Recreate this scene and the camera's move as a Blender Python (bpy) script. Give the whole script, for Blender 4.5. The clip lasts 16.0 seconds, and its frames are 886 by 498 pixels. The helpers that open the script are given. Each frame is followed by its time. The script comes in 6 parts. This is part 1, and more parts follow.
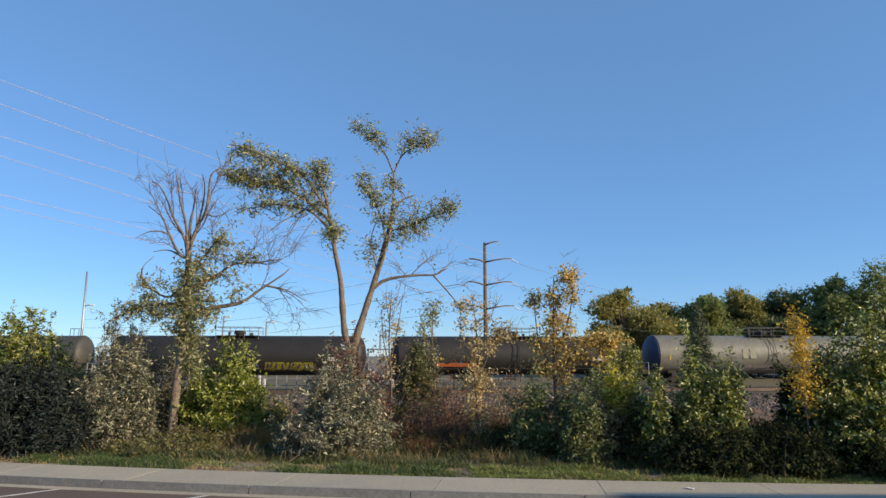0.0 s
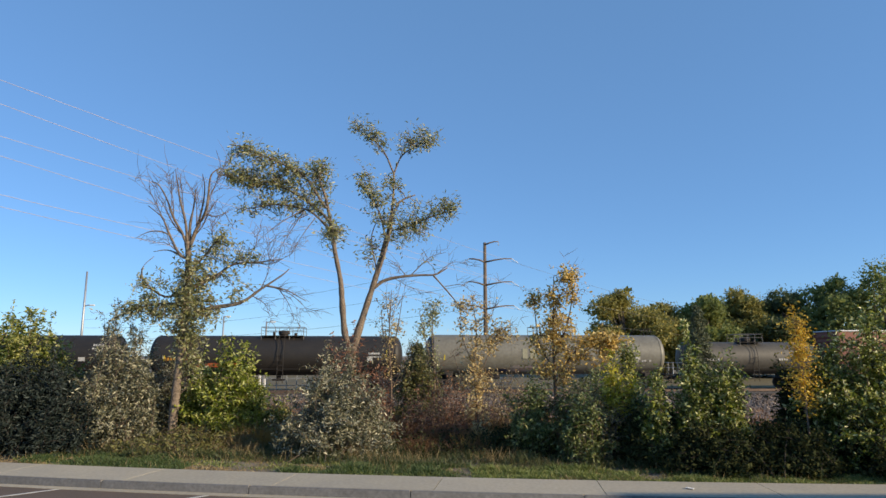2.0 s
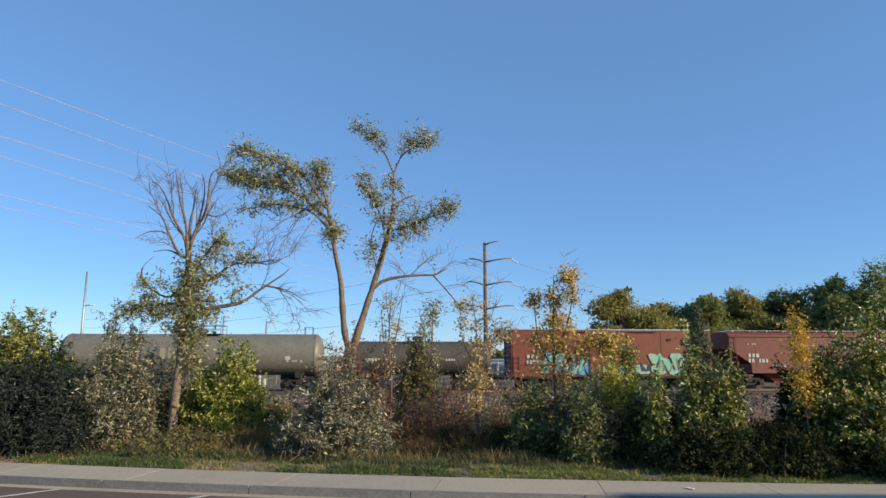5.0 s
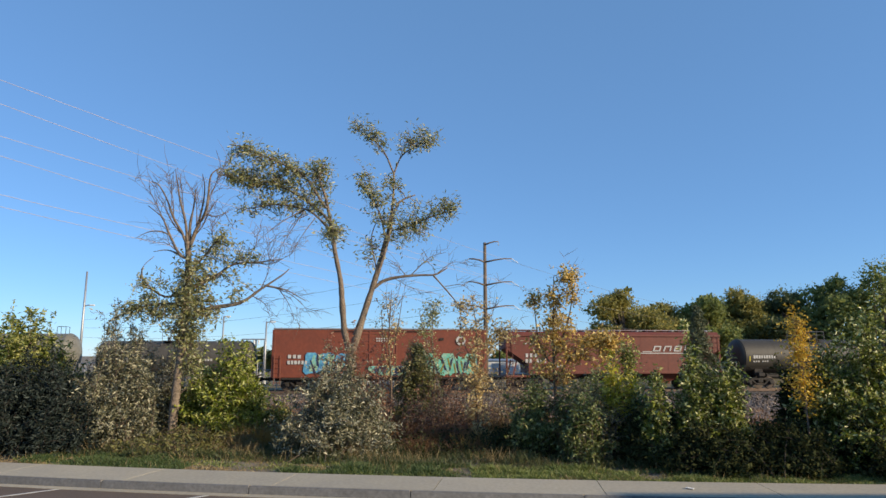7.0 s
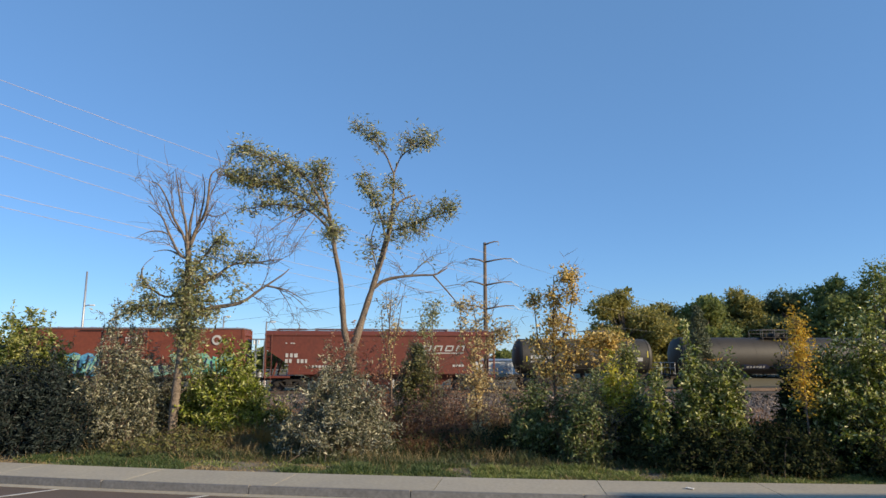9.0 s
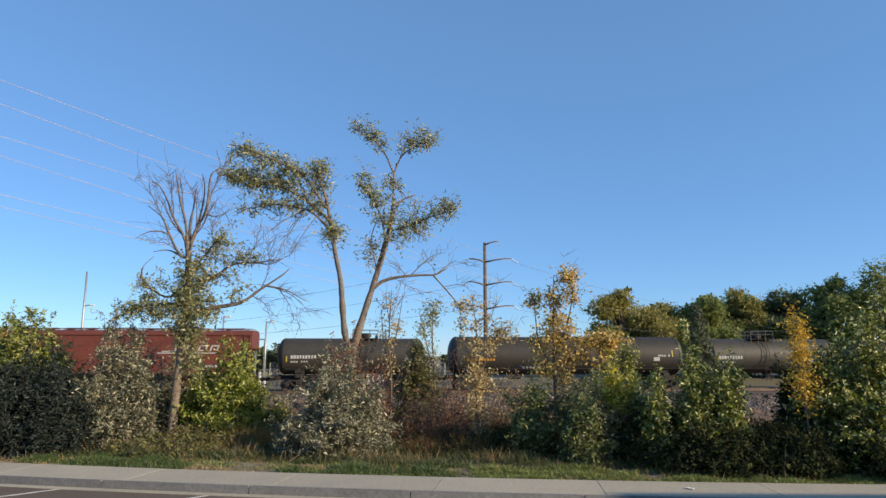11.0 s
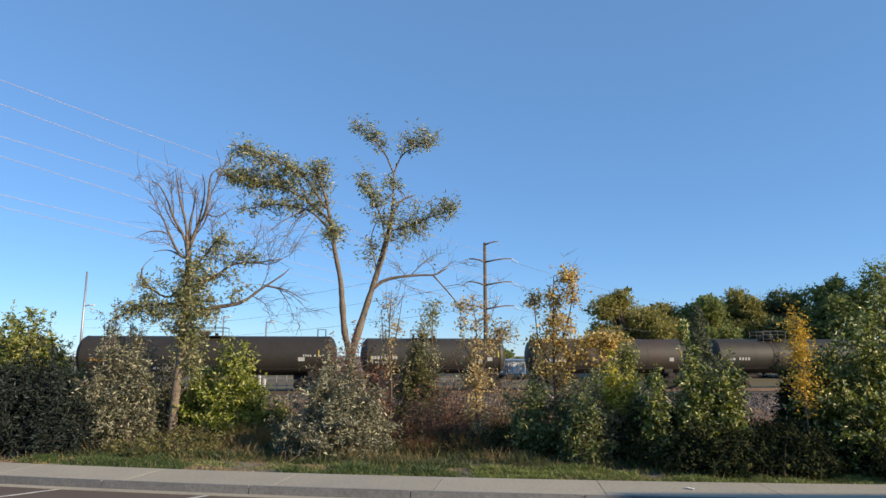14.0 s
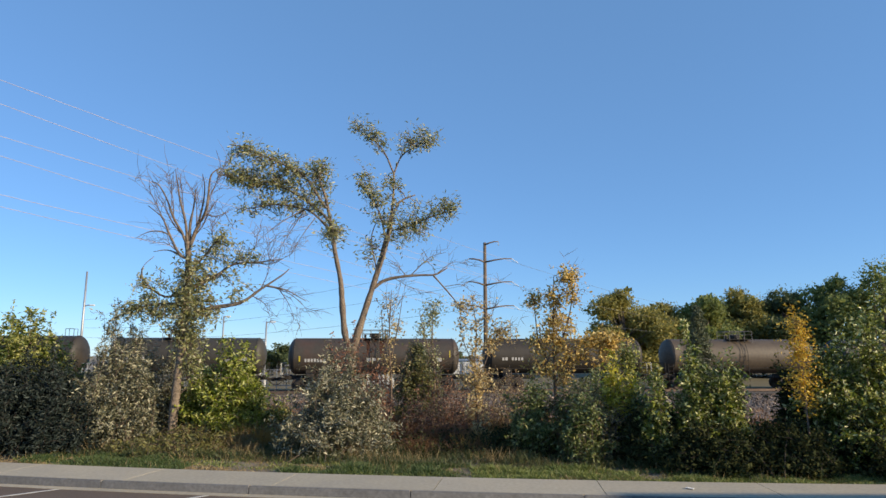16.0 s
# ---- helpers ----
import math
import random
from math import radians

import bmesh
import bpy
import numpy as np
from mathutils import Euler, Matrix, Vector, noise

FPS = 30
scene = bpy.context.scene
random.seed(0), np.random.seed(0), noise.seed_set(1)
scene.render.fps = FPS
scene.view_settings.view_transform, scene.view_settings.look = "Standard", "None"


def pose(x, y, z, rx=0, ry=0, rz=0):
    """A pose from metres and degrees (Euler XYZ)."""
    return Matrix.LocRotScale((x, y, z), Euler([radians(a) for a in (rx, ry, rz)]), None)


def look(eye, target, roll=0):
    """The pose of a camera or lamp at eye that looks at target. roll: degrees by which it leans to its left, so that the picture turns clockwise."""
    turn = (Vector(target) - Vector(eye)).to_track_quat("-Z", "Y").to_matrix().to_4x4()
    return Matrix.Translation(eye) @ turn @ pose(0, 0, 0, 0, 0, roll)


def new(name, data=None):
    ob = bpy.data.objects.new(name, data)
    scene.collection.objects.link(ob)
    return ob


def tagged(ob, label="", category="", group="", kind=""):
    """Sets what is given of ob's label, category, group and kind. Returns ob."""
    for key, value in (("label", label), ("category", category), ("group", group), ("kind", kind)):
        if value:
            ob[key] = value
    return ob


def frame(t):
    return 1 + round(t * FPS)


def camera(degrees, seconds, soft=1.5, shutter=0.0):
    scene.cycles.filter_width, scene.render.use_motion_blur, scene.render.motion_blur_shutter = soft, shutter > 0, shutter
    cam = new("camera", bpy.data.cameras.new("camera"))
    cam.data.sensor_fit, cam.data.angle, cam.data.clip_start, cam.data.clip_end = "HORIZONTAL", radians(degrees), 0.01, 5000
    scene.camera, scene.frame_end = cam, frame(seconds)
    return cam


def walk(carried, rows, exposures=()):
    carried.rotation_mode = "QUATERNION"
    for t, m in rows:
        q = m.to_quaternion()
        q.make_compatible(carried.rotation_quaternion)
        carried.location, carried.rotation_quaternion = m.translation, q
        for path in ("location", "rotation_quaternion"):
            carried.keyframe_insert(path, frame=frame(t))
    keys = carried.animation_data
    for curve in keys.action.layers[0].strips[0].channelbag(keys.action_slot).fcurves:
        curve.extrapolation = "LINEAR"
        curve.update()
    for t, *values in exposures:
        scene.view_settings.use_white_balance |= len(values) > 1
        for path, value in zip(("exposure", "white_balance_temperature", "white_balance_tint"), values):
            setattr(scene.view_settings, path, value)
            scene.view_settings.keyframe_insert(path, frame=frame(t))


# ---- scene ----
cam = camera(69.0, 16.0, soft=1.5)
walk(cam, [(0.0, pose(0, 0, 2.5, 99.40, 0, 0)), (16.0, pose(0, 0, 2.5, 99.40, 0, 0))], exposures=[(0.0, 0.3), (9.0, 0.3), (11.5, 0.37), (16.0, 0.37)])

# ---- daylight: low afternoon sun from the right and a little behind ----
SUN_AZ, SUN_EL = 63.0, 19.0        # degrees to the right of straight behind, and above the horizon
to_sun = Vector((math.sin(radians(SUN_AZ)) * math.cos(radians(SUN_EL)), -math.cos(radians(SUN_AZ)) * math.cos(radians(SUN_EL)), math.sin(radians(SUN_EL))))
sun = new("sun", bpy.data.lights.new("sun", "SUN"))
sun.data.energy, sun.data.angle, sun.data.color = 5.0, radians(0.5), (1.0, 0.82, 0.57)
sun.matrix_world = look(to_sun * 200, (0, 0, 0))

world = bpy.data.worlds.new("sky")
scene.world = world
world.use_nodes = True
wn = world.node_tree
sky = wn.nodes.new("ShaderNodeTexSky")
sky.sky_type, sky.sun_disc = "NISHITA", False
sky.sun_elevation, sky.sun_rotation = radians(SUN_EL), radians(180 - SUN_AZ)
sky.altitude, sky.air_density, sky.dust_density, sky.ozone_density = 1500, 1.0, 0.0, 5.9
clear = wn.nodes.new("ShaderNodeMixRGB")          # evens the sky out towards a clear mid blue
clear.inputs["Fac"].default_value, clear.inputs["Color2"].default_value = 0.36, (1.5, 3.15, 5.7, 1)
wn.links.new(sky.outputs["Color"], clear.inputs["Color1"])
wn.links.new(clear.outputs["Color"], wn.nodes["Background"].inputs["Color"])
wn.nodes["Background"].inputs["Strength"].default_value = 0.128


# ---- materials ----
def mat(name, dark, light, rough=0.8, metal=0.0, grain=30.0, blotch=1.2, bump=0.2, dirt=None, dirt_amount=0.4, each=0.0):
    """Two-scale surface: fine grain between dark and light, larger blotches of dirt, a fine relief."""
    m = bpy.data.materials.new(name)
    m.use_nodes = True
    t = m.node_tree
    n, l = t.nodes, t.links
    b = n["Principled BSDF"]
    b.inputs["Roughness"].default_value, b.inputs["Metallic"].default_value = rough, metal
    co = n.new("ShaderNodeTexCoord")
    fine = n.new("ShaderNodeTexNoise")
    fine.inputs["Scale"].default_value, fine.inputs["Detail"].default_value = grain, 6
    l.new(co.outputs["Object"], fine.inputs["Vector"])
    ramp = n.new("ShaderNodeValToRGB")
    ramp.color_ramp.elements[0].position, ramp.color_ramp.elements[1].position = 0.32, 0.68
    ramp.color_ramp.elements[0].color, ramp.color_ramp.elements[1].color = (*dark, 1), (*light, 1)
    l.new(fine.outputs["Fac"], ramp.inputs["Fac"])
    out = ramp.outputs["Color"]
    big = n.new("ShaderNodeTexNoise")
    big.inputs["Scale"].default_value, big.inputs["Detail"].default_value, big.inputs["Roughness"].default_value = blotch, 5, 0.65
    l.new(co.outputs["Object"], big.inputs["Vector"])
    edge = n.new("ShaderNodeMapRange")
    edge.inputs["From Min"].default_value, edge.inputs["From Max"].default_value = 0.42, 0.72
    edge.inputs["To Max"].default_value = dirt_amount
    l.new(big.outputs["Fac"], edge.inputs["Value"])
    mix = n.new("ShaderNodeMixRGB")
    mix.inputs["Color2"].default_value = (*(dirt or [c * 0.5 for c in dark]), 1)
    l.new(edge.outputs["Result"], mix.inputs["Fac"])
    l.new(out, mix.inputs["Color1"])
    out = mix.outputs["Color"]
    if each:
        info = n.new("ShaderNodeObjectInfo")
        hsv = n.new("ShaderNodeHueSaturation")
        mr = n.new("ShaderNodeMapRange")
        mr.inputs["To Min"].default_value, mr.inputs["To Max"].default_value = 1 - each, 1 + each
        l.new(info.outputs["Random"], mr.inputs["Value"])
        l.new(mr.outputs["Result"], hsv.inputs["Value"])
        l.new(out, hsv.inputs["Color"])
        out = hsv.outputs["Color"]
    l.new(out, b.inputs["Base Color"])
    if bump:
        bp = n.new("ShaderNodeBump")
        bp.inputs["Strength"].default_value, bp.inputs["Distance"].default_value = bump, 0.02
        l.new(fine.outputs["Fac"], bp.inputs["Height"])
        l.new(bp.outputs["Normal"], b.inputs["Normal"])
    return m


def leaf_mat(name, colours, through_light=0.35, rough=0.55, gloss=0.5):
    """Leaves: each takes its own colour out of a few, and lets some light through."""
    m = bpy.data.materials.new(name)
    m.use_nodes = True
    t = m.node_tree
    n, l = t.nodes, t.links
    b = n["Principled BSDF"]
    b.inputs["Roughness"].default_value, b.inputs["Specular IOR Level"].default_value = rough, gloss
    geo = n.new("ShaderNodeNewGeometry")
    ramp = n.new("ShaderNodeValToRGB")
    els = ramp.color_ramp.elements
    while len(els) < len(colours):
        els.new(0.5)
    for i, c in enumerate(colours):
        els[i].position, els[i].color = i / (len(colours) - 1), (*c, 1)
    l.new(geo.outputs["Random Per Island"], ramp.inputs["Fac"])
    l.new(ramp.outputs["Color"], b.inputs["Base Color"])
    tr = n.new("ShaderNodeBsdfTranslucent")
    l.new(ramp.outputs["Color"], tr.inputs["Color"])
    mx = n.new("ShaderNodeMixShader")
    mx.inputs["Fac"].default_value = through_light
    l.new(b.outputs["BSDF"], mx.inputs[1])
    l.new(tr.outputs["BSDF"], mx.inputs[2])
    l.new(mx.outputs["Shader"], n["Material Output"].inputs["Surface"])
    return m


ASPHALT = mat("asphalt", (0.1, 0.07, 0.05), (0.165, 0.118, 0.087), 0.9, grain=60, blotch=0.5, bump=0.4)
CONCRETE = mat("concrete", (0.365, 0.316, 0.235), (0.455, 0.398, 0.295), 0.9, grain=14, blotch=0.8, bump=0.2, dirt=(0.27, 0.25, 0.22), each=0.05)
# kerb concrete made darker than the gutter to carry the face's shade
KERB_SHADED = mat("shaded_kerb_concrete", (0.15, 0.145, 0.135), (0.22, 0.21, 0.2), 0.9, grain=16, blotch=1.5, bump=0.3, dirt=(0.1, 0.096, 0.09), each=0.06)
LINE_PAINT = mat("line_paint", (0.55, 0.54, 0.5), (0.72, 0.71, 0.67), 0.8, grain=25, blotch=3, bump=0.1, dirt=(0.2, 0.19, 0.18), dirt_amount=0.7)
SOIL = mat("soil", (0.13, 0.1, 0.07), (0.26, 0.21, 0.15), 0.95, grain=6, blotch=0.35, bump=0.6, dirt=(0.2, 0.15, 0.08), dirt_amount=0.7)
GRAVEL = mat("gravel", (0.05, 0.036, 0.027), (0.19, 0.14, 0.108), 0.95, grain=4, blotch=0.5, bump=0.9, dirt=(0.19, 0.14, 0.1), dirt_amount=0.5)
BALLAST = mat("ballast", (0.035, 0.03, 0.025), (0.13, 0.108, 0.09), 0.95, grain=10, blotch=0.7, bump=1.0, dirt=(0.1, 0.083, 0.068), dirt_amount=0.4)
TIE = mat("tie_wood", (0.05, 0.04, 0.035), (0.12, 0.1, 0.085), 0.9, grain=20, blotch=3)
RAIL = mat("rail_steel", (0.12, 0.08, 0.06), (0.22, 0.16, 0.12), 0.55, 0.6, grain=20)
BARK = mat("bark", (0.1, 0.075, 0.054), (0.28, 0.22, 0.165), 0.95, grain=22, blotch=4, bump=0.9)
BARK_GREY = mat("dead_bark", (0.14, 0.11, 0.09), (0.3, 0.25, 0.21), 0.95, grain=22, blotch=4, bump=0.8)
TWIG = mat("twig_bark", (0.1, 0.07, 0.05), (0.22, 0.165, 0.12), 0.95, grain=30, blotch=5, bump=0.3)
# darker copy of the twig bark, shade put into the darkest shrubs' stems
TWIG_SHADED = mat("shaded_twig_bark", (0.025, 0.02, 0.016), (0.06, 0.048, 0.038), 0.95, grain=30, blotch=5, bump=0.3)
POLE_WOOD = mat("pole_wood", (0.1, 0.075, 0.055), (0.2, 0.15, 0.11), 0.9, grain=14, blotch=2, bump=0.5)
GALV = mat("galvanised_steel", (0.36, 0.37, 0.38), (0.5, 0.51, 0.52), 0.5, 0.7, grain=18, blotch=2)
WIRE = mat("wire_aluminium", (0.42, 0.36, 0.36), (0.52, 0.45, 0.44), 0.6, 0.0, grain=10, bump=0)
WIRE_DARK = mat("weathered_wire", (0.12, 0.115, 0.11), (0.2, 0.19, 0.185), 0.7, 0.3, grain=10, bump=0)
WHITE_PAINT = mat("white_paint", (0.6, 0.6, 0.58), (0.78, 0.78, 0.76), 0.6, grain=10, blotch=2, bump=0.05)
PLASTER = mat("plaster", (0.5, 0.46, 0.4), (0.6, 0.55, 0.48), 0.9, grain=8, blotch=0.5)

LEAF_ELM = leaf_mat("elm_leaf", [(0.15, 0.165, 0.06), (0.29, 0.3, 0.11), (0.43, 0.42, 0.19), (0.62, 0.6, 0.4)], 0.48, 0.42)
LEAF_GOLDGREEN = leaf_mat("gold_green_leaf", [(0.08, 0.11, 0.02), (0.15, 0.185, 0.033), (0.28, 0.29, 0.06), (0.55, 0.54, 0.22)], 0.38, 0.42)
LEAF_GREEN = leaf_mat("green_leaf", [(0.055, 0.08, 0.022), (0.1, 0.135, 0.034), (0.19, 0.22, 0.06), (0.48, 0.48, 0.22)], 0.35, 0.4)
LEAF_LIME = leaf_mat("poplar_leaf", [(0.055, 0.078, 0.012), (0.115, 0.145, 0.021), (0.29, 0.32, 0.05), (0.76, 0.74, 0.36)], 0.42, 0.34)
LEAF_LIMEGOLD = leaf_mat("lime_leaf", [(0.07, 0.1, 0.013), (0.16, 0.2, 0.022), (0.34, 0.37, 0.045), (0.66, 0.66, 0.26)], 0.42, 0.36)
# dark green with the thicket's deep shade put into the colour
LEAF_SHADED = leaf_mat("shaded_green_leaf", [(0.022, 0.028, 0.011), (0.032, 0.04, 0.015), (0.048, 0.056, 0.02), (0.085, 0.09, 0.034)], 0.2, 0.9, 0.12)
LEAF_OLIVE = leaf_mat("olive_leaf", [(0.09, 0.095, 0.03), (0.15, 0.15, 0.045), (0.24, 0.22, 0.07)], 0.3)
LEAF_SILVER = leaf_mat("silver_leaf", [(0.06, 0.066, 0.036), (0.105, 0.11, 0.06), (0.23, 0.225, 0.135), (0.58, 0.54, 0.38)], 0.2, 0.45)
# slate green of the olive shrubs, darkened further to stand for shade
LEAF_SLATE_SHADED = leaf_mat("shaded_slate_leaf", [(0.01, 0.016, 0.014), (0.016, 0.025, 0.021), (0.028, 0.038, 0.033), (0.08, 0.096, 0.084)], 0.1, 0.7, 0.12)
LEAF_YELLOW = leaf_mat("yellow_leaf", [(0.48, 0.3, 0.06), (0.62, 0.44, 0.12), (0.72, 0.6, 0.28)])
LEAF_OCHRE = leaf_mat("ochre_leaf", [(0.4, 0.26, 0.1), (0.52, 0.4, 0.18), (0.6, 0.52, 0.3)])
LEAF_GOLD = leaf_mat("gold_leaf", [(0.55, 0.31, 0.02), (0.7, 0.45, 0.04), (0.66, 0.5, 0.09)])
LEAF_CITRON = leaf_mat("citron_leaf", [(0.24, 0.24, 0.02), (0.42, 0.38, 0.03), (0.58, 0.5, 0.05), (0.68, 0.6, 0.14)], 0.42, 0.45)
LEAF_RUSSET = leaf_mat("russet_leaf", [(0.2, 0.08, 0.04), (0.3, 0.13, 0.07), (0.38, 0.22, 0.13)])
NEEDLE = leaf_mat("spruce_needle", [(0.075, 0.095, 0.045), (0.11, 0.13, 0.06), (0.17, 0.18, 0.09)], 0.1)
FAR_GREEN = leaf_mat("far_green_leaf", [(0.14, 0.18, 0.05), (0.21, 0.245, 0.07), (0.31, 0.33, 0.1)], 0.42)
FAR_GOLD = leaf_mat("far_gold_leaf", [(0.17, 0.165, 0.045), (0.28, 0.25, 0.062), (0.44, 0.385, 0.11)], 0.42)
FAR_DEEP = leaf_mat("far_deep_leaf", [(0.065, 0.09, 0.034), (0.095, 0.125, 0.046), (0.14, 0.165, 0.065)], 0.35)
GRASS_GREEN = leaf_mat("green_grass", [(0.1, 0.15, 0.03), (0.17, 0.215, 0.05), (0.28, 0.28, 0.1)], 0.3)
# darker copy of the green grass, with the verge's shade in its colour
GRASS_SHADED = leaf_mat("shaded_green_grass", [(0.045, 0.08, 0.022), (0.075, 0.12, 0.034), (0.13, 0.16, 0.055)], 0.3)
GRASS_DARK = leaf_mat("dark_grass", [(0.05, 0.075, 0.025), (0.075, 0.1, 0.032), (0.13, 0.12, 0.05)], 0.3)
GRASS_DRY = leaf_mat("dry_grass", [(0.2, 0.14, 0.06), (0.3, 0.22, 0.1), (0.38, 0.3, 0.16)], 0.3)
GRASS_ORANGE = leaf_mat("orange_grass", [(0.3, 0.15, 0.03), (0.42, 0.24, 0.05), (0.5, 0.34, 0.1)], 0.3)
GRASS_RUST = leaf_mat("rust_weed", [(0.15, 0.07, 0.035), (0.22, 0.11, 0.05), (0.28, 0.16, 0.075)], 0.3)


# ---- building tools ----
def part(name, bm, material, parent=None, label="", smooth=False):
    """Link a bmesh as one mesh object, under a thing or a part of one."""
    me = bpy.data.meshes.new(name)
    bm.to_mesh(me)
    bm.free()
    if smooth:
        me.shade_smooth()
    me.materials.append(material)
    ob = new(name, me)
    if parent:
        ob.parent = parent
    if label:
        ob["label"] = label
    return ob


def box(bm, c, s, rot=0.0, bevel=0.0):
    """A box about c with the sides s, turned about y by rot degrees."""
    r = bmesh.ops.create_cube(bm, size=1, matrix=Matrix.Translation(c) @ pose(0, 0, 0, 0, rot, 0) @ Matrix.Diagonal((*s, 1)))
    if bevel:
        edges = list({e for v in r["verts"] for e in v.link_edges})
        bmesh.ops.bevel(bm, geom=edges, offset=bevel, segments=2, affect="EDGES", profile=0.5)
    return bm


def tube(bm, pts, radii, segs=6):
    """A round tube along the points, closed at both ends."""
    pts = [Vector(p) for p in pts]
    rings = []
    for i, p in enumerate(pts):
        d = (pts[min(i + 1, len(pts) - 1)] - pts[max(i - 1, 0)]).normalized()
        a = d.orthogonal().normalized() if abs(d.z) > 0.9 else d.cross(Vector((0, 0, 1))).normalized()
        b = d.cross(a)
        r = radii[i] if isinstance(radii, (list, tuple)) else radii
        rings.append([bm.verts.new(p + a * (r * math.cos(6.2832 * k / segs)) + b * (r * math.sin(6.2832 * k / segs))) for k in range(segs)])
    for q, w in zip(rings, rings[1:]):
        for k in range(segs):
            bm.faces.new((q[k], q[(k + 1) % segs], w[(k + 1) % segs], w[k]))
    bm.faces.new(rings[0][::-1])
    bm.faces.new(rings[-1])
    return bm


def lathe(bm, profile, centre=(0, 0, 0), axis="x", segs=32):
    """Turn a profile of (along, radius) about an axis."""
    rings = []
    c = Vector(centre)
    for a, r in profile:
        ring = []
        for k in range(segs):
            p, q = r * math.cos(6.2832 * k / segs), r * math.sin(6.2832 * k / segs)
            v = {"x": (a, p, q), "y": (p, a, q), "z": (p, q, a)}[axis]
            ring.append(bm.verts.new(c + Vector(v)))
        rings.append(ring)
    for q, w in zip(rings, rings[1:]):
        for k in range(segs):
            bm.faces.new((q[k], q[(k + 1) % segs], w[(k + 1) % segs], w[k]))
    bm.faces.new(rings[0][::-1])
    bm.faces.new(rings[-1])
    bmesh.ops.recalc_face_normals(bm, faces=bm.faces)
    return bm


def thing(name, m, label, category, group=""):
    ob = new(name)
    ob.empty_display_size = 0.2
    ob.matrix_basis = m
    return tagged(ob, label, category, group)


def blades(name, bases, tips, widths, material, parent=None, bend=None):
    """Leaves or grass blades from base to tip points (n x 3): each a folded lozenge of two triangles."""
    n = len(bases)
    d = tips - bases
    side = np.cross(d, np.random.normal(size=(n, 3)))
    side /= np.linalg.norm(side, axis=1)[:, None] + 1e-9
    fold = np.cross(side, d)
    fold /= np.linalg.norm(fold, axis=1)[:, None] + 1e-9
    w = np.asarray(widths).reshape(-1, 1)
    mid = bases + d * 0.45 + fold * w * 0.25
    v = np.stack([bases, mid + side * w / 2, tips, mid - side * w / 2], 1).reshape(-1, 3)
    f = np.arange(n * 4).reshape(-1, 4)
    faces = np.concatenate([f[:, [0, 1, 2]], f[:, [0, 2, 3]]], 1).reshape(-1, 3)
    me = bpy.data.meshes.new(name)
    me.vertices.add(len(v))
    me.vertices.foreach_set("co", v.astype(np.float32).ravel())
    me.loops.add(faces.size)
    me.loops.foreach_set("vertex_index", faces.astype(np.int32).ravel())
    me.polygons.add(len(faces))
    me.polygons.foreach_set("loop_start", np.arange(0, faces.size, 3, dtype=np.int32))
    me.update(calc_edges=True)
    me.materials.append(material)
    ob = new(name, me)
    if parent:
        ob.parent = parent
    return ob


# ---- the path beside the parking lot: a gently bending kerb line ----
def edge_y(x):
    """The pathway's far edge."""
    c = max(-14.0, min(14.0, x))
    return 13.228 - 0.1314 * c + 0.00489 * c * c + (-0.1314 + 0.0098 * c) * (x - c)


def along(x, off, z):
    """A point beside the path's far edge: off metres towards the parking lot."""
    c = max(-14.0, min(14.0, x))
    n = Vector((-0.1314 + 0.0098 * c, -1.0, 0)).normalized()
    return Vector((x, edge_y(x), z)) + n * off


def strip(bm, x0, x1, off0, off1, z0, z1, steps=3):
    """A slab that follows the kerb line, from offset off0 to off1 and from z0 up to z1."""
    cols = []
    for i in range(steps + 1):
        x = x0 + (x1 - x0) * i / steps
        cols.append([bm.verts.new(along(x, o, z)) for o, z in ((off0, z0), (off1, z0), (off1, z1), (off0, z1))])
    for a, b in zip(cols, cols[1:]):
        for k in range(4):
            bm.faces.new((a[k], a[(k + 1) % 4], b[(k + 1) % 4], b[k]))
    bm.faces.new(cols[0])
    bm.faces.new(cols[-1][::-1])
    bmesh.ops.recalc_face_normals(bm, faces=bm.faces)
    return bm


# ---- track line ----
TRACK_Y, TRACK_TURN, RAIL_Z = 50.7, 5.6, -0.09
TRACK_DIR = Vector((math.cos(radians(TRACK_TURN)), math.sin(radians(TRACK_TURN)), 0))
TRACK_ACROSS = Vector((-TRACK_DIR.y, TRACK_DIR.x, 0))


def on_track(s, off=0.0, z=0.0):
    return Vector((0, TRACK_Y, z)) + TRACK_DIR * s + TRACK_ACROSS * off


def ground_z(x, y):
    """Height of the open ground: low at the parking lot, nearly level behind the path."""
    e = y - edge_y(x)
    if e < -0.5:
        return -0.12
    return 0.09 + 0.03 * noise.noise(Vector((x * 0.3, y * 0.3, 0))) - 0.5 * min(1, max(0, (e - 2.7) / 16)) + (0.05 * noise.noise(Vector((x * 0.11, y * 0.11, 3))))


bm = bmesh.new()
xs = [-2500, -600, -200, -90, -60, -45] + [-36 + 1.5 * i for i in range(49)] + [45, 60, 90, 200, 600, 2500]
es = [-2500, -300, -60, -18, -6, -1.0, -0.15, 0.2, 0.8] + [1.6 + 1.2 * i for i in range(46)] + [70, 90, 130, 200, 400, 900, 3500]
grid = []
for e in es:
    row = []
    for x in xs:
        xc = max(-60, min(60, x))
        y = edge_y(xc) + e
        row.append(bm.verts.new((x, y, ground_z(xc, y))))
    grid.append(row)
for a, b in zip(grid, grid[1:]):
    for i in range(len(xs) - 1):
        bm.faces.new((a[i], a[i + 1], b[i + 1], b[i]))
